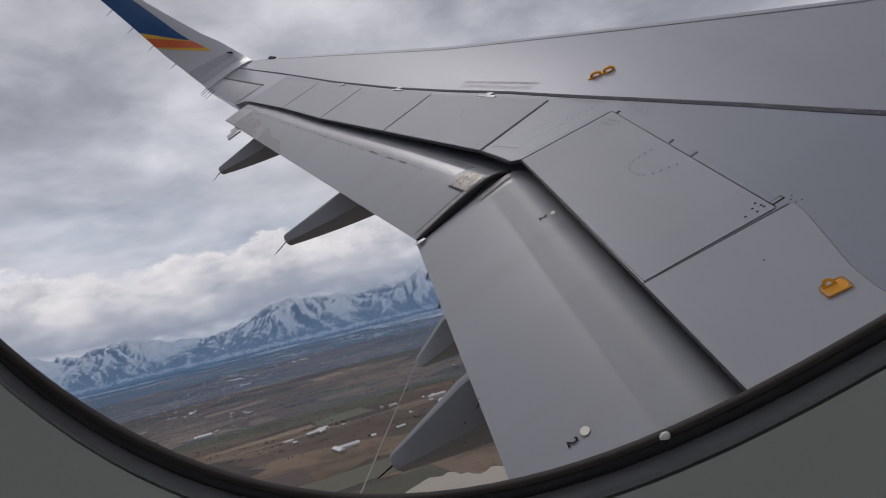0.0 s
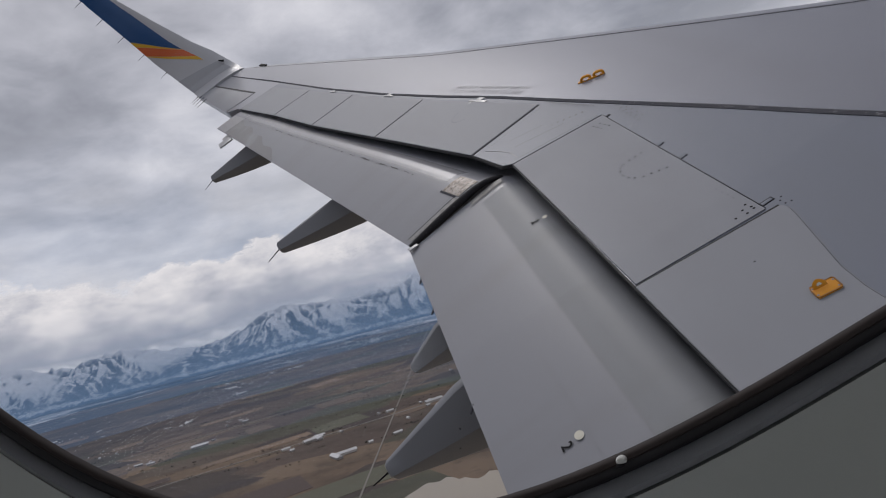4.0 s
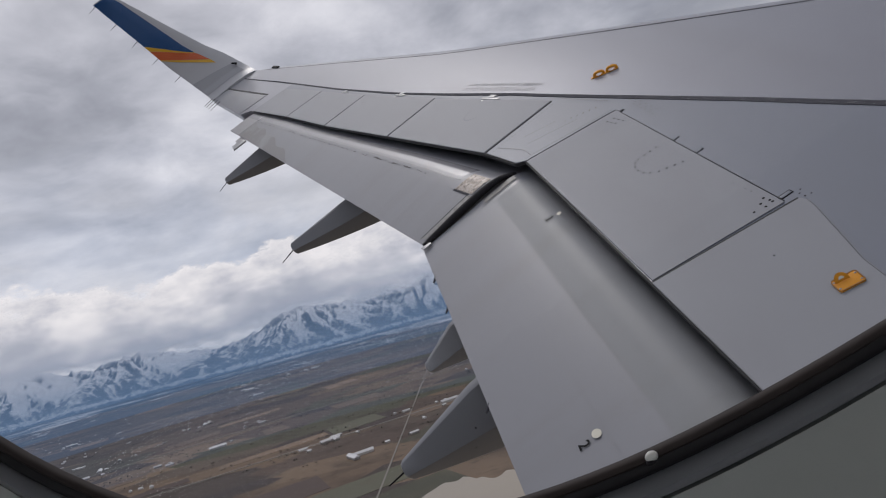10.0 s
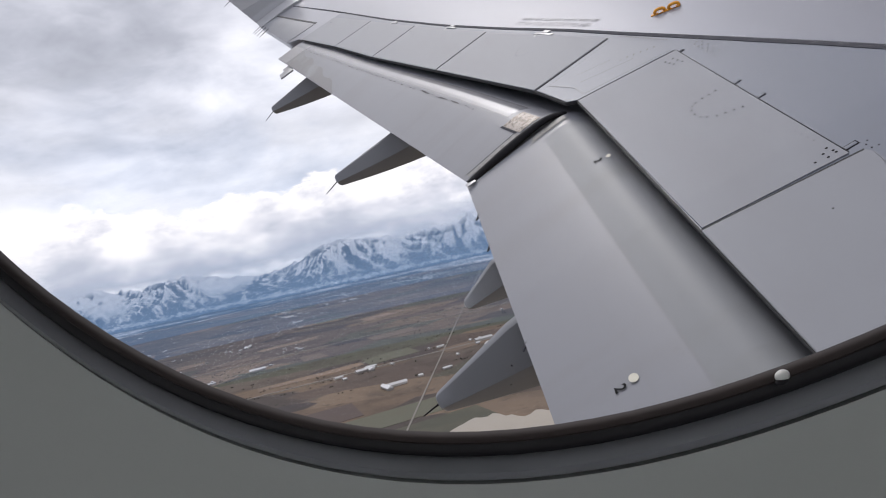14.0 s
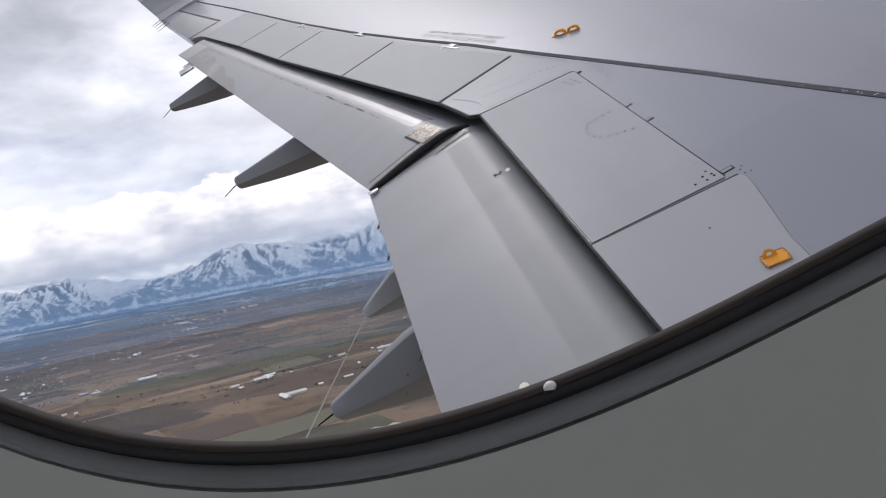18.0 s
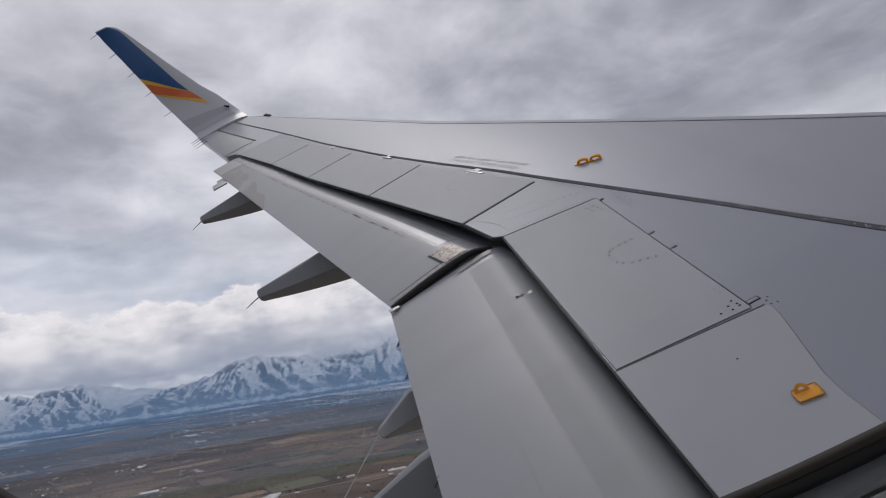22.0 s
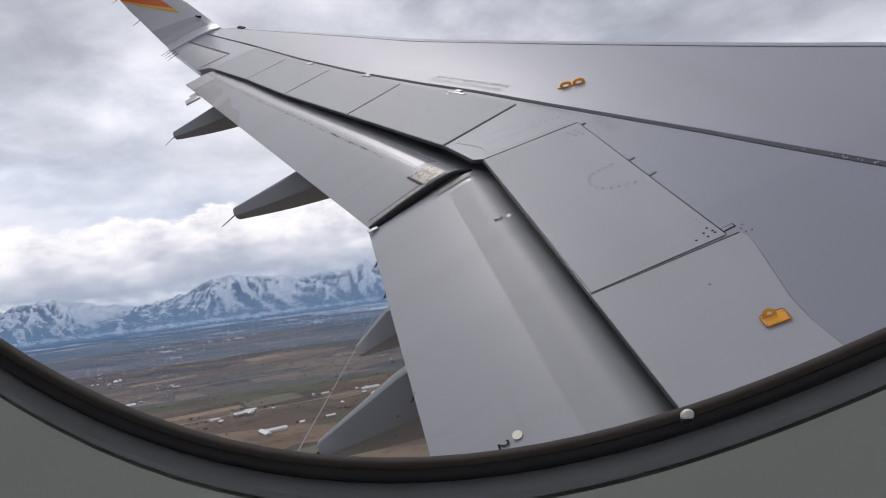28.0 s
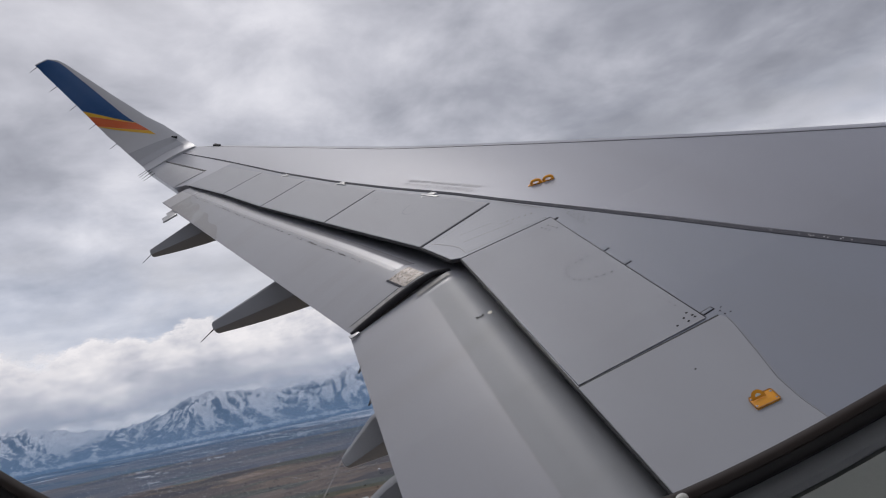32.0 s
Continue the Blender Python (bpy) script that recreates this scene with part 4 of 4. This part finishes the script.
def land_material(name):
    """Winter farmland from above: patchwork of brown, dun and dark plots with scrub."""
    m = bpy.data.materials.new(name)
    m.use_nodes = True
    nt = m.node_tree
    p = nt.nodes["Principled BSDF"]
    p.inputs["Roughness"].default_value = 0.95
    p.inputs["Specular IOR Level"].default_value = 0.1
    co = nt.nodes.new("ShaderNodeTexCoord").outputs["Object"]
    mp = nt.nodes.new("ShaderNodeMapping")
    mp.inputs["Scale"].default_value = (1 / 150, 1 / 70, 1)
    mp.inputs["Rotation"].default_value = (0, 0, 0.35)
    nt.links.new(co, mp.inputs[0])
    vo = nt.nodes.new("ShaderNodeTexVoronoi")
    vo.distance = "CHEBYCHEV"
    vo.inputs["Scale"].default_value, vo.inputs["Randomness"].default_value = 1.0, 0.75
    nt.links.new(mp.outputs[0], vo.inputs["Vector"])
    sep = nt.nodes.new("ShaderNodeSeparateColor")
    nt.links.new(vo.outputs["Color"], sep.inputs[0])
    rp = nt.nodes.new("ShaderNodeValToRGB")
    rp.color_ramp.interpolation = "CONSTANT"
    stops = [(0.0, (0.082, 0.071, 0.066)), (0.2, (0.116, 0.091, 0.078)), (0.38, (0.091, 0.093, 0.071)), (0.52, (0.160, 0.119, 0.089)), (0.66, (0.071, 0.063, 0.065)), (0.78, (0.125, 0.103, 0.087)), (0.9, (0.199, 0.150, 0.112))]
    while len(rp.color_ramp.elements) < len(stops):
        rp.color_ramp.elements.new(0.5)
    for e, (a, c) in zip(rp.color_ramp.elements, stops):
        e.position, e.color = a, (*c, 1)
    nt.links.new(sep.outputs[0], rp.inputs[0])
    last = rp.outputs[0]
    for scale, lo, hi, col, st in ((1 / 420, 0.45, 0.65, (0.095, 0.078, 0.070), 0.7), (1 / 45, 0.5, 0.7, (0.065, 0.056, 0.050), 0.6), (1 / 9, 0.58, 0.72, (0.035, 0.036, 0.034), 0.6)):
        n = nt.nodes.new("ShaderNodeTexNoise")
        n.inputs["Scale"].default_value, n.inputs["Detail"].default_value = scale, 6
        nt.links.new(co, n.inputs["Vector"])
        r = nt.nodes.new("ShaderNodeMapRange")
        r.inputs[1].default_value, r.inputs[2].default_value, r.inputs[4].default_value = lo, hi, st
        nt.links.new(n.outputs[0], r.inputs[0])
        mx = nt.nodes.new("ShaderNodeMix")
        mx.data_type = "RGBA"
        nt.links.new(r.outputs[0], mx.inputs[0])
        nt.links.new(last, mx.inputs[6])
        mx.inputs[7].default_value = (*col, 1)
        last = mx.outputs[2]
    nt.links.new(last, p.inputs["Base Color"])
    return m


M_LAND = land_material("winter_farmland")
M_FIELD_TAN = material("stubble_field", (0.188, 0.133, 0.096), 0.95, 0.0, [(0.03, 0.45, 0.65, (0.112, 0.083, 0.066), 0.9), ((0.02, 0.5, 1), 0.5, 0.7, (0.135, 0.098, 0.074), 0.7), (0.15, 0.5, 0.7, (0.09, 0.070, 0.057), 0.6)], vary=0.35)
M_FIELD_DARK = material("ploughed_field", (0.085, 0.063, 0.057), 0.95, 0.0, [(0.03, 0.45, 0.7, (0.085, 0.062, 0.05), 0.7)], vary=0.3)
M_FIELD_GREEN = material("pasture_field", (0.089, 0.089, 0.064), 0.95, 0.0, [(0.04, 0.45, 0.7, (0.10, 0.09, 0.062), 0.7)], vary=0.3)
M_ROAD = material("pale_road", (0.20, 0.185, 0.165), 0.9, 0.0, [(0.2, 0.5, 0.7, (0.15, 0.14, 0.13), 0.6)])
M_WATER = material("silty_lake_water", (0.34, 0.29, 0.225), 0.3, 0.0, [(0.004, 0.4, 0.7, (0.25, 0.23, 0.19), 0.7), (0.02, 0.45, 0.65, (0.30, 0.26, 0.21), 0.6)], 0.03, 0.3, spec=0.2)
M_ROOF = material("pale_roof", (0.55, 0.55, 0.56), 0.6, 0.0, [(0.4, 0.5, 0.7, (0.5, 0.5, 0.5), 0.5)], vary=0.25)
M_WALLS = material("farm_building_wall", (0.38, 0.36, 0.34), 0.8, 0.0, [(0.4, 0.5, 0.7, (0.3, 0.28, 0.26), 0.5)], vary=0.3)
M_SCRUB = material("bare_scrub", (0.045, 0.043, 0.036), 0.95, 0.0, [(0.3, 0.45, 0.7, (0.065, 0.058, 0.045), 0.7)])

bm = bmesh.new()
rings = []
for r in (0.0, 150, 400, 800, 1400, 2200, 3200, 4700):
    rings.append([bm.verts.new((r * math.sin(a), r * math.cos(a), 0)) for a in [2 * math.pi * i / 72 for i in range(72)]] if r else [bm.verts.new((0, 0, 0))])
for i in range(72):
    bm.faces.new((rings[0][0], rings[1][i], rings[1][(i + 1) % 72]))
for a, b in zip(rings[1:], rings[2:]):
    for i in range(72):
        bm.faces.new((a[i], b[i], b[(i + 1) % 72], a[(i + 1) % 72]))
ground = new("ground", finish("ground", bm, M_LAND, False))
tagged(ground, "wide winter plain of brown and dun farmland", "ground", kind="structure")


def polar(phi, r):
    """Plan place at an angle from straight off the wing, in degrees, and a distance."""
    return Vector((r * math.sin(radians(phi)), r * math.cos(radians(phi))))


# separate fields laid out on one grid
rnd = random.Random(21)
grid_a = radians(20)
gu, gv = Vector((math.cos(grid_a), math.sin(grid_a))), Vector((-math.sin(grid_a), math.cos(grid_a)))
taken = []
for k in range(230):
    c = polar(rnd.uniform(-50, 22), 400 + 2100 * rnd.random() ** 1.25)
    w, h = rnd.uniform(35, 130), rnd.uniform(20, 60)
    cu, cv = round(c.dot(gu) / 30) * 30, round(c.dot(gv) / 30) * 30
    if any(abs(cu - a) < (w + b) / 2 and abs(cv - d) < (h + e) / 2 for a, b, d, e in taken):
        continue
    taken.append((cu, w, cv, h))
    q = [gu * (cu + a * w / 2 + rnd.uniform(-4, 4)) + gv * (cv + b * h / 2 + rnd.uniform(-4, 4)) for a, b in ((-1, -1), (1, -1), (1, 1), (-1, 1))]
    kind = rnd.choice(("stubble", "stubble", "ploughed", "ploughed", "pasture"))
    mat = {"stubble": M_FIELD_TAN, "ploughed": M_FIELD_DARK, "pasture": M_FIELD_GREEN}[kind]
    lab = {"stubble": "dun stubble field on the plain", "ploughed": "dark ploughed field on the plain", "pasture": "dull green pasture on the plain"}[kind]
    ob = new("field", finish("field", plate([(p.x, p.y) for p in q], 0.25, 0.25), mat, False))
    tagged(ob, lab, "field", "fields on the plain", "structure")

# straight roads
for (p0, r0), (p1, r1), w in (((-6, 430), (4, 2100), 1.4), ((-48, 900), (10, 820), 3.5), ((-60, 1500), (25, 1300), 3.5), ((-55, 2100), (30, 1900), 4.0)):
    a, b = polar(p0, r0), polar(p1, r1)
    ob = new("road", finish("road", ribbon([a.lerp(b, i / 12) for i in range(13)], w, 0.45, 0.4), M_ROAD, False))
    tagged(ob, "pale straight country road across the plain", "road", kind="structure")

# the lake shore close in


def LAKE_R(phi):
    return max(220.0, 468.0 - 0.42 * (phi - 6.0) ** 2)


rnd = random.Random(8)
shore = []
for i in range(301):
    phi = -75 + 150 * i / 300
    shore.append(polar(phi, LAKE_R(phi) + 26 * noise.noise(Vector((phi * 0.25, 1.3, 0))) + 12 * noise.noise(Vector((phi * 0.9, 4.0, 0))) + 5 * noise.noise(Vector((phi * 2.7, 7.0, 0)))))
lake = new("lake", finish("lake", plate([(p.x, p.y) for p in shore] + [(p.x * 0.05, p.y * 0.05 - 40) for p in reversed(shore[::6])], 0.7, 0.4), M_WATER, False))
tagged(lake, "pale silty lake water below the aircraft", "lake", kind="structure")


# farm buildings: body and ridged roof
def farm(w, l, h):
    ob = thing("farm_building", "small pale-roofed farm building on the plain", "building", group="farm buildings")
    bm = bmesh.new()
    bmesh.ops.create_cube(bm, size=1, matrix=Matrix.Translation((0, 0, h / 2)) @ Matrix.Diagonal((w, l, h, 1)))
    part("walls", bm, M_WALLS, ob, smooth=False)
    part("roof", loft([[(-w * 0.55, y, h), (w * 0.55, y, h), (0, y, h + w * 0.3)] for y in (-l * 0.53, l * 0.53)]), M_ROOF, ob, "pale metal roof", smooth=False)
    return ob


rnd = random.Random(5)
protos = [farm(3.4, 9.0, 1.6), farm(3.0, 4.6, 1.5), farm(5.5, 20.0, 2.0)]
first = [True] * 3
clusters = [(rnd.uniform(-42, 14), 560 + 1750 * rnd.random() ** 1.1) for _ in range(64)]
for k in range(270):
    cp, cr = rnd.choice(clusters)
    p = polar(cp, cr) + Vector((rnd.gauss(0, 22), rnd.gauss(0, 16)))
    i = rnd.choice((0, 0, 1, 1, 1, 2))
    mm = pose(p.x, p.y, 0.2, 0, 0, 20 + rnd.choice((0, 90)) + rnd.uniform(-6, 6))
    if first[i]:
        protos[i].matrix_world = mm
        first[i] = False
    else:
        copy_thing(protos[i], mm)
# far town specks and scrub clumps
bm = bmesh.new()
for k in range(850):
    p = polar(rnd.uniform(-66, 45), 1100 + 1700 * rnd.random())
    w, l, h = rnd.uniform(1.2, 3), rnd.uniform(2, 7), rnd.uniform(0.6, 1.2)
    bmesh.ops.create_cube(bm, size=1, matrix=Matrix.Translation((p.x, p.y, h / 2)) @ Matrix.Rotation(rnd.choice((0.35, 1.92)), 4, "Z") @ Matrix.Diagonal((w, l, h, 1)))
ob = new("town_houses", finish("town_houses", bm, M_ROOF, False))
tagged(ob, "scattered pale roofs of a far town", "houses", kind="stuff")
vs, fs = [], []
for k in range(1600):
    line = rnd.random() < 0.6
    if line:
        a, b = polar(rnd.uniform(-62, 40), 650 + 1300 * rnd.random()), None
        c = a + (gu if rnd.random() < 0.6 else gv) * rnd.uniform(-40, 40)
    else:
        c = polar(rnd.uniform(-62, 40), 650 + 1500 * rnd.random())
    for j in range(3):
        q = c + gu * rnd.gauss(0, 6)
        r, h = rnd.uniform(0.6, 1.7), rnd.uniform(0.7, 1.8)
        o = len(vs)
        vs += [(q.x + r * math.cos(t) * rnd.uniform(0.6, 1.2), q.y + r * math.sin(t) * rnd.uniform(0.6, 1.2), 0.1) for t in (0, 1.26, 2.51, 3.77, 5.03)] + [(q.x, q.y, h)]
        fs += [(o + i, o + (i + 1) % 5, o + 5) for i in range(5)]
me = bpy.data.meshes.new("scrub")
me.from_pydata(vs, [], fs)
me.materials.append(M_SCRUB)
tagged(new("scrub", me), "dark leafless scrub and hedge lines on the plain", "scrub", kind="stuff")

# a pale snowy bench along the foot of the range
M_SNOW = material("thin_snow", (0.80, 0.81, 0.83), 0.9, 0.0, [(0.009, 0.46, 0.56, (0.10, 0.10, 0.11), 0.9), (0.05, 0.50, 0.62, (0.2, 0.2, 0.21), 0.75)])
for phi0, phi1, r0, wd in ((-64, -38, 2600, 300), (-44, -12, 2600, 420), (-18, 22, 2610, 460), (-30, -8, 2380, 26), (-52, -38, 1950, 16), (-10, 6, 2150, 20), (8, 30, 2450, 34)):
    pts = [polar(phi0 + (phi1 - phi0) * i / 40, r0 + 110 * noise.noise(Vector((phi0 + i * 0.21, 2.2, 0)))) for i in range(41)]
    ob = new("snow_field", finish("snow_field", ribbon(pts, lambda i: wd * (0.12 + abs(math.sin(i * 0.33 + phi0) * math.sin(i * 0.17 + 1)) * 0.9 * math.sin(math.pi * min(max(i, 1), 39) / 40)), 0.6, 0.5), M_SNOW, False))
    tagged(ob, "patchy thin snow along the foot of the hills", "snow", kind="structure")

# snowy mountain range
m = bpy.data.materials.new("snowy_rock_and_shade")
m.use_nodes = True
nt = m.node_tree
p = nt.nodes["Principled BSDF"]
p.inputs["Roughness"].default_value = 0.9
co = nt.nodes.new("ShaderNodeTexCoord").outputs["Object"]
geo = nt.nodes.new("ShaderNodeNewGeometry")
sepp, sepn = nt.nodes.new("ShaderNodeSeparateXYZ"), nt.nodes.new("ShaderNodeSeparateXYZ")
nt.links.new(geo.outputs["Position"], sepp.inputs[0])
nt.links.new(geo.outputs["Normal"], sepn.inputs[0])


def mm_(op, a, b, clamp=False):
    n = nt.nodes.new("ShaderNodeMath")
    n.operation, n.use_clamp = op, clamp
    for i, v in enumerate((a, b)):
        if isinstance(v, (int, float)):
            n.inputs[i].default_value = v
        else:
            nt.links.new(v, n.inputs[i])
    return n.outputs[0]


n1, n2, n3, n4 = (nt.nodes.new("ShaderNodeTexNoise") for _ in range(4))
for n_, s_ in ((n1, 1 / 80), (n2, 1 / 12)):
    n_.inputs["Scale"].default_value, n_.inputs["Detail"].default_value = s_, 6
    nt.links.new(co, n_.inputs["Vector"])
# gullies run down the slope: fine across the range, long up and down it
sepc = nt.nodes.new("ShaderNodeSeparateXYZ")
nt.links.new(co, sepc.inputs[0])
bearing = mm_("ADD", mm_("ARCTAN2", sepc.outputs[0], sepc.outputs[1]), mm_("MULTIPLY", n1.outputs[0], 0.05))
for n_, across, down in ((n3, 190.0, 1 / 90), (n4, 60.0, 1 / 200)):
    cx = nt.nodes.new("ShaderNodeCombineXYZ")
    nt.links.new(mm_("MULTIPLY", bearing, across), cx.inputs[0])
    nt.links.new(mm_("MULTIPLY", sepp.outputs[2], down), cx.inputs[1])
    n_.inputs["Scale"].default_value, n_.inputs["Detail"].default_value, n_.inputs["Roughness"].default_value = 1.0, 5, 0.6
    nt.links.new(cx.outputs[0], n_.inputs["Vector"])
snow = mm_("MULTIPLY", mm_("SUBTRACT", sepp.outputs[2], 2.0), 1 / 90, True)
snow = mm_("MULTIPLY", snow, 0.75)
for n_, k_ in ((n1, 0.8), (n2, 1.3), (n3, 2.6), (n4, 1.2)):
    snow = mm_("ADD", snow, mm_("MULTIPLY", mm_("SUBTRACT", n_.outputs[0], 0.5), k_))
# whiter on slopes facing one way: light and shade painted with the snow
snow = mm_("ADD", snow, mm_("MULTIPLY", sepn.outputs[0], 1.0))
bench = mm_("SUBTRACT", 1.0, mm_("MULTIPLY", mm_("ABSOLUTE", mm_("SUBTRACT", sepp.outputs[2], 13.0), 0.0), 1 / 11), True)
snow = mm_("ADD", snow, mm_("MULTIPLY", bench, mm_("MULTIPLY", n2.outputs[0], 1.5)))
snow = mm_("MULTIPLY", mm_("SUBTRACT", snow, 0.41), 3.4, True)
mx = nt.nodes.new("ShaderNodeMix")
mx.data_type = "RGBA"
nt.links.new(snow, mx.inputs[0])
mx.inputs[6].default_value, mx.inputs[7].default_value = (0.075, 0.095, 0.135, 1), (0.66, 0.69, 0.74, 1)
nt.links.new(mx.outputs[2], p.inputs["Base Color"])
M_MOUNT = m

NA, NR = 1500, 60
vs, fs = [], []
for i in range(NA + 1):
    phi = -82 + 150 * i / NA
    env = 0.66 + 0.10 * math.sin(phi * 0.11 + 0.4) + 0.07 * math.sin(phi * 0.31 + 2.0) + sum(h * math.exp(-((phi - c) / w) ** 2) for c, w, h in ((-27, 3.4, 0.50), (-19, 2.6, 0.34), (-7, 3.6, 0.42), (3, 2.4, 0.36), (16, 6.0, 0.45), (-45, 6.0, 0.4)))
    for j in range(NR + 1):
        f = j / NR
        r = 2820 + 1300 * f ** 1.35 + 60 * math.sin(phi * 0.16)
        q = polar(phi, r)
        v = Vector((q.x, q.y, 0)) / 330
        ridge = 0.0
        amp, fr = 1.0, 1.0
        for o in range(6):
            s = 1 - abs(noise.noise(v * fr + Vector((3.1 * o, 7.7, 1.9 * o))) * 1.6)
            ridge += amp * max(s, 0) ** 2
            amp *= 0.48
            fr *= 2.05
        along = phi * 52
        warp = 1.1 * noise.noise(Vector((along / 260, r / 300, 5.0)))
        spur = 1 - abs(noise.noise(Vector((along / 150 + warp, r / 900, 9.0)))) * 2.0
        spur += 0.45 * (1 - abs(noise.noise(Vector((along / 52 + 2 * warp + r / 160, r / 350, 2.0)))) * 2.0)
        spur += 0.20 * (1 - abs(noise.noise(Vector((along / 24 - r / 60, r / 120, 6.0)))) * 2.0)
        spur += 0.08 * (1 - abs(noise.noise(Vector((along / 10 + r / 40, r / 60, 3.0)))) * 2.0)
        rise = min(f / 0.50, 1.0)
        rise = 0.55 * rise + 0.45 * rise * rise * (3 - 2 * rise)
        foot = 10 * min(f / 0.06, 1.0)
        vs.append((q.x, q.y, -1 + foot * min(1, f * 30) + env * 150 * rise * (0.34 + 0.17 * ridge + 0.40 * spur)))
for i in range(NA):
    for j in range(NR):
        a = i * (NR + 1) + j
        fs.append((a, a + 1, a + NR + 2, a + NR + 1))
me = bpy.data.meshes.new("mountain_range")
me.from_pydata(vs, [], fs)
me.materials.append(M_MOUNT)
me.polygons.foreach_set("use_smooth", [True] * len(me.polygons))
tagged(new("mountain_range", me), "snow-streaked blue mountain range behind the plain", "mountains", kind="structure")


# painted haze and the cloud bank that hides the summits: far, plain backdrops that glow
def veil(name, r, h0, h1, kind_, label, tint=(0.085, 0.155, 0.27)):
    """An upright curved sheet, far out, glowing with painted thin haze or cloud."""
    m = bpy.data.materials.new(name)
    m.use_nodes = True
    nt = m.node_tree
    nt.nodes.clear()
    out, mix, tr, em = (nt.nodes.new("ShaderNode" + k) for k in ("OutputMaterial", "MixShader", "BsdfTransparent", "Emission"))
    nt.links.new(tr.outputs[0], mix.inputs[1])
    nt.links.new(em.outputs[0], mix.inputs[2])
    nt.links.new(mix.outputs[0], out.inputs[0])
    geo = nt.nodes.new("ShaderNodeNewGeometry")
    sep = nt.nodes.new("ShaderNodeSeparateXYZ")
    nt.links.new(geo.outputs["Position"], sep.inputs[0])

    def mth(op, a, b, clamp=False):
        n = nt.nodes.new("ShaderNodeMath")
        n.operation, n.use_clamp = op, clamp
        for i, v in enumerate((a, b)):
            if isinstance(v, (int, float)):
                n.inputs[i].default_value = v
            else:
                nt.links.new(v, n.inputs[i])
        return n.outputs[0]
    z_ = sep.outputs[2]
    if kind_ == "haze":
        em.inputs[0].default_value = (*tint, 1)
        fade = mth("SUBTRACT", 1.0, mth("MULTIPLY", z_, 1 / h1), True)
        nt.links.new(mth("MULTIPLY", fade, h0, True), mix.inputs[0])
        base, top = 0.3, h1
    else:
        def nz(scale, detail, squash):
            mp = nt.nodes.new("ShaderNodeMapping")
            mp.inputs["Scale"].default_value = (scale, scale, scale * squash)
            nt.links.new(geo.outputs["Position"], mp.inputs[0])
            n = nt.nodes.new("ShaderNodeTexNoise")
            n.inputs["Scale"].default_value, n.inputs["Detail"].default_value, n.inputs["Roughness"].default_value = 1.0, detail, 0.6
            nt.links.new(mp.outputs[0], n.inputs["Vector"])
            return n.outputs[0]
        big, fine, tone = nz(1 / 480, 3, 1.6), nz(1 / 110, 8, 1.7), nz(1 / 200, 7, 2.0)
        # billowing top edge and ragged base
        wob = mth("ADD", mth("MULTIPLY", mth("SUBTRACT", big, 0.5), 300.0), mth("MULTIPLY", mth("SUBTRACT", fine, 0.5), 230.0))
        zz = mth("ADD", z_, wob)
        top_f = mth("MULTIPLY", mth("SUBTRACT", h1, zz), 1 / 30, True)
        base_f = mth("MULTIPLY", mth("SUBTRACT", mth("ADD", z_, mth("MULTIPLY", wob, 0.55)), h0), 1 / 38, True)
        nt.links.new(mth("MULTIPLY", mth("MULTIPLY", top_f, base_f), 0.97), mix.inputs[0])
        lit = mth("ADD", mth("MULTIPLY", mth("SUBTRACT", zz, h0), 1 / (h1 - h0) * 0.85), mth("MULTIPLY", mth("SUBTRACT", tone, 0.5), 1.7), True)
        rp = nt.nodes.new("ShaderNodeValToRGB")
        rp.color_ramp.elements.new(0.45), rp.color_ramp.elements.new(0.7)
        for e, (a, c) in zip(rp.color_ramp.elements, ((0.05, (0.42, 0.435, 0.49)), (0.36, (0.58, 0.58, 0.62)), (0.60, (0.74, 0.725, 0.735)), (0.86, (0.88, 0.85, 0.84)))):
            e.position, e.color = a, (*c, 1)
        nt.links.new(lit, rp.inputs[0])
        nt.links.new(rp.outputs[0], em.inputs[0])
        base, top = 15.0, h1 + 260
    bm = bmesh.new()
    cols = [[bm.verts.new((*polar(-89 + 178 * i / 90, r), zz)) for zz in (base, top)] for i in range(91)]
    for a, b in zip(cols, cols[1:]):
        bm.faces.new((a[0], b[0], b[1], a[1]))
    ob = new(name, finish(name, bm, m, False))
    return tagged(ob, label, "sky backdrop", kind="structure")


# nested glowing tinted sheets paint the blue of distance over the land
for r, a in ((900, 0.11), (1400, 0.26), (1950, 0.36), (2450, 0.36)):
    veil("backdrop_painted_haze", r, a, 210.0, "haze", "see-through glowing sheet of painted blue haze over the far plain")
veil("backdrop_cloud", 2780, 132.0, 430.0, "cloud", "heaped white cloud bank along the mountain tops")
veil("backdrop_painted_haze", 2765, 0.25, 330.0, "haze", "glowing sheet of painted pale blue haze before the mountains", (0.20, 0.31, 0.48))
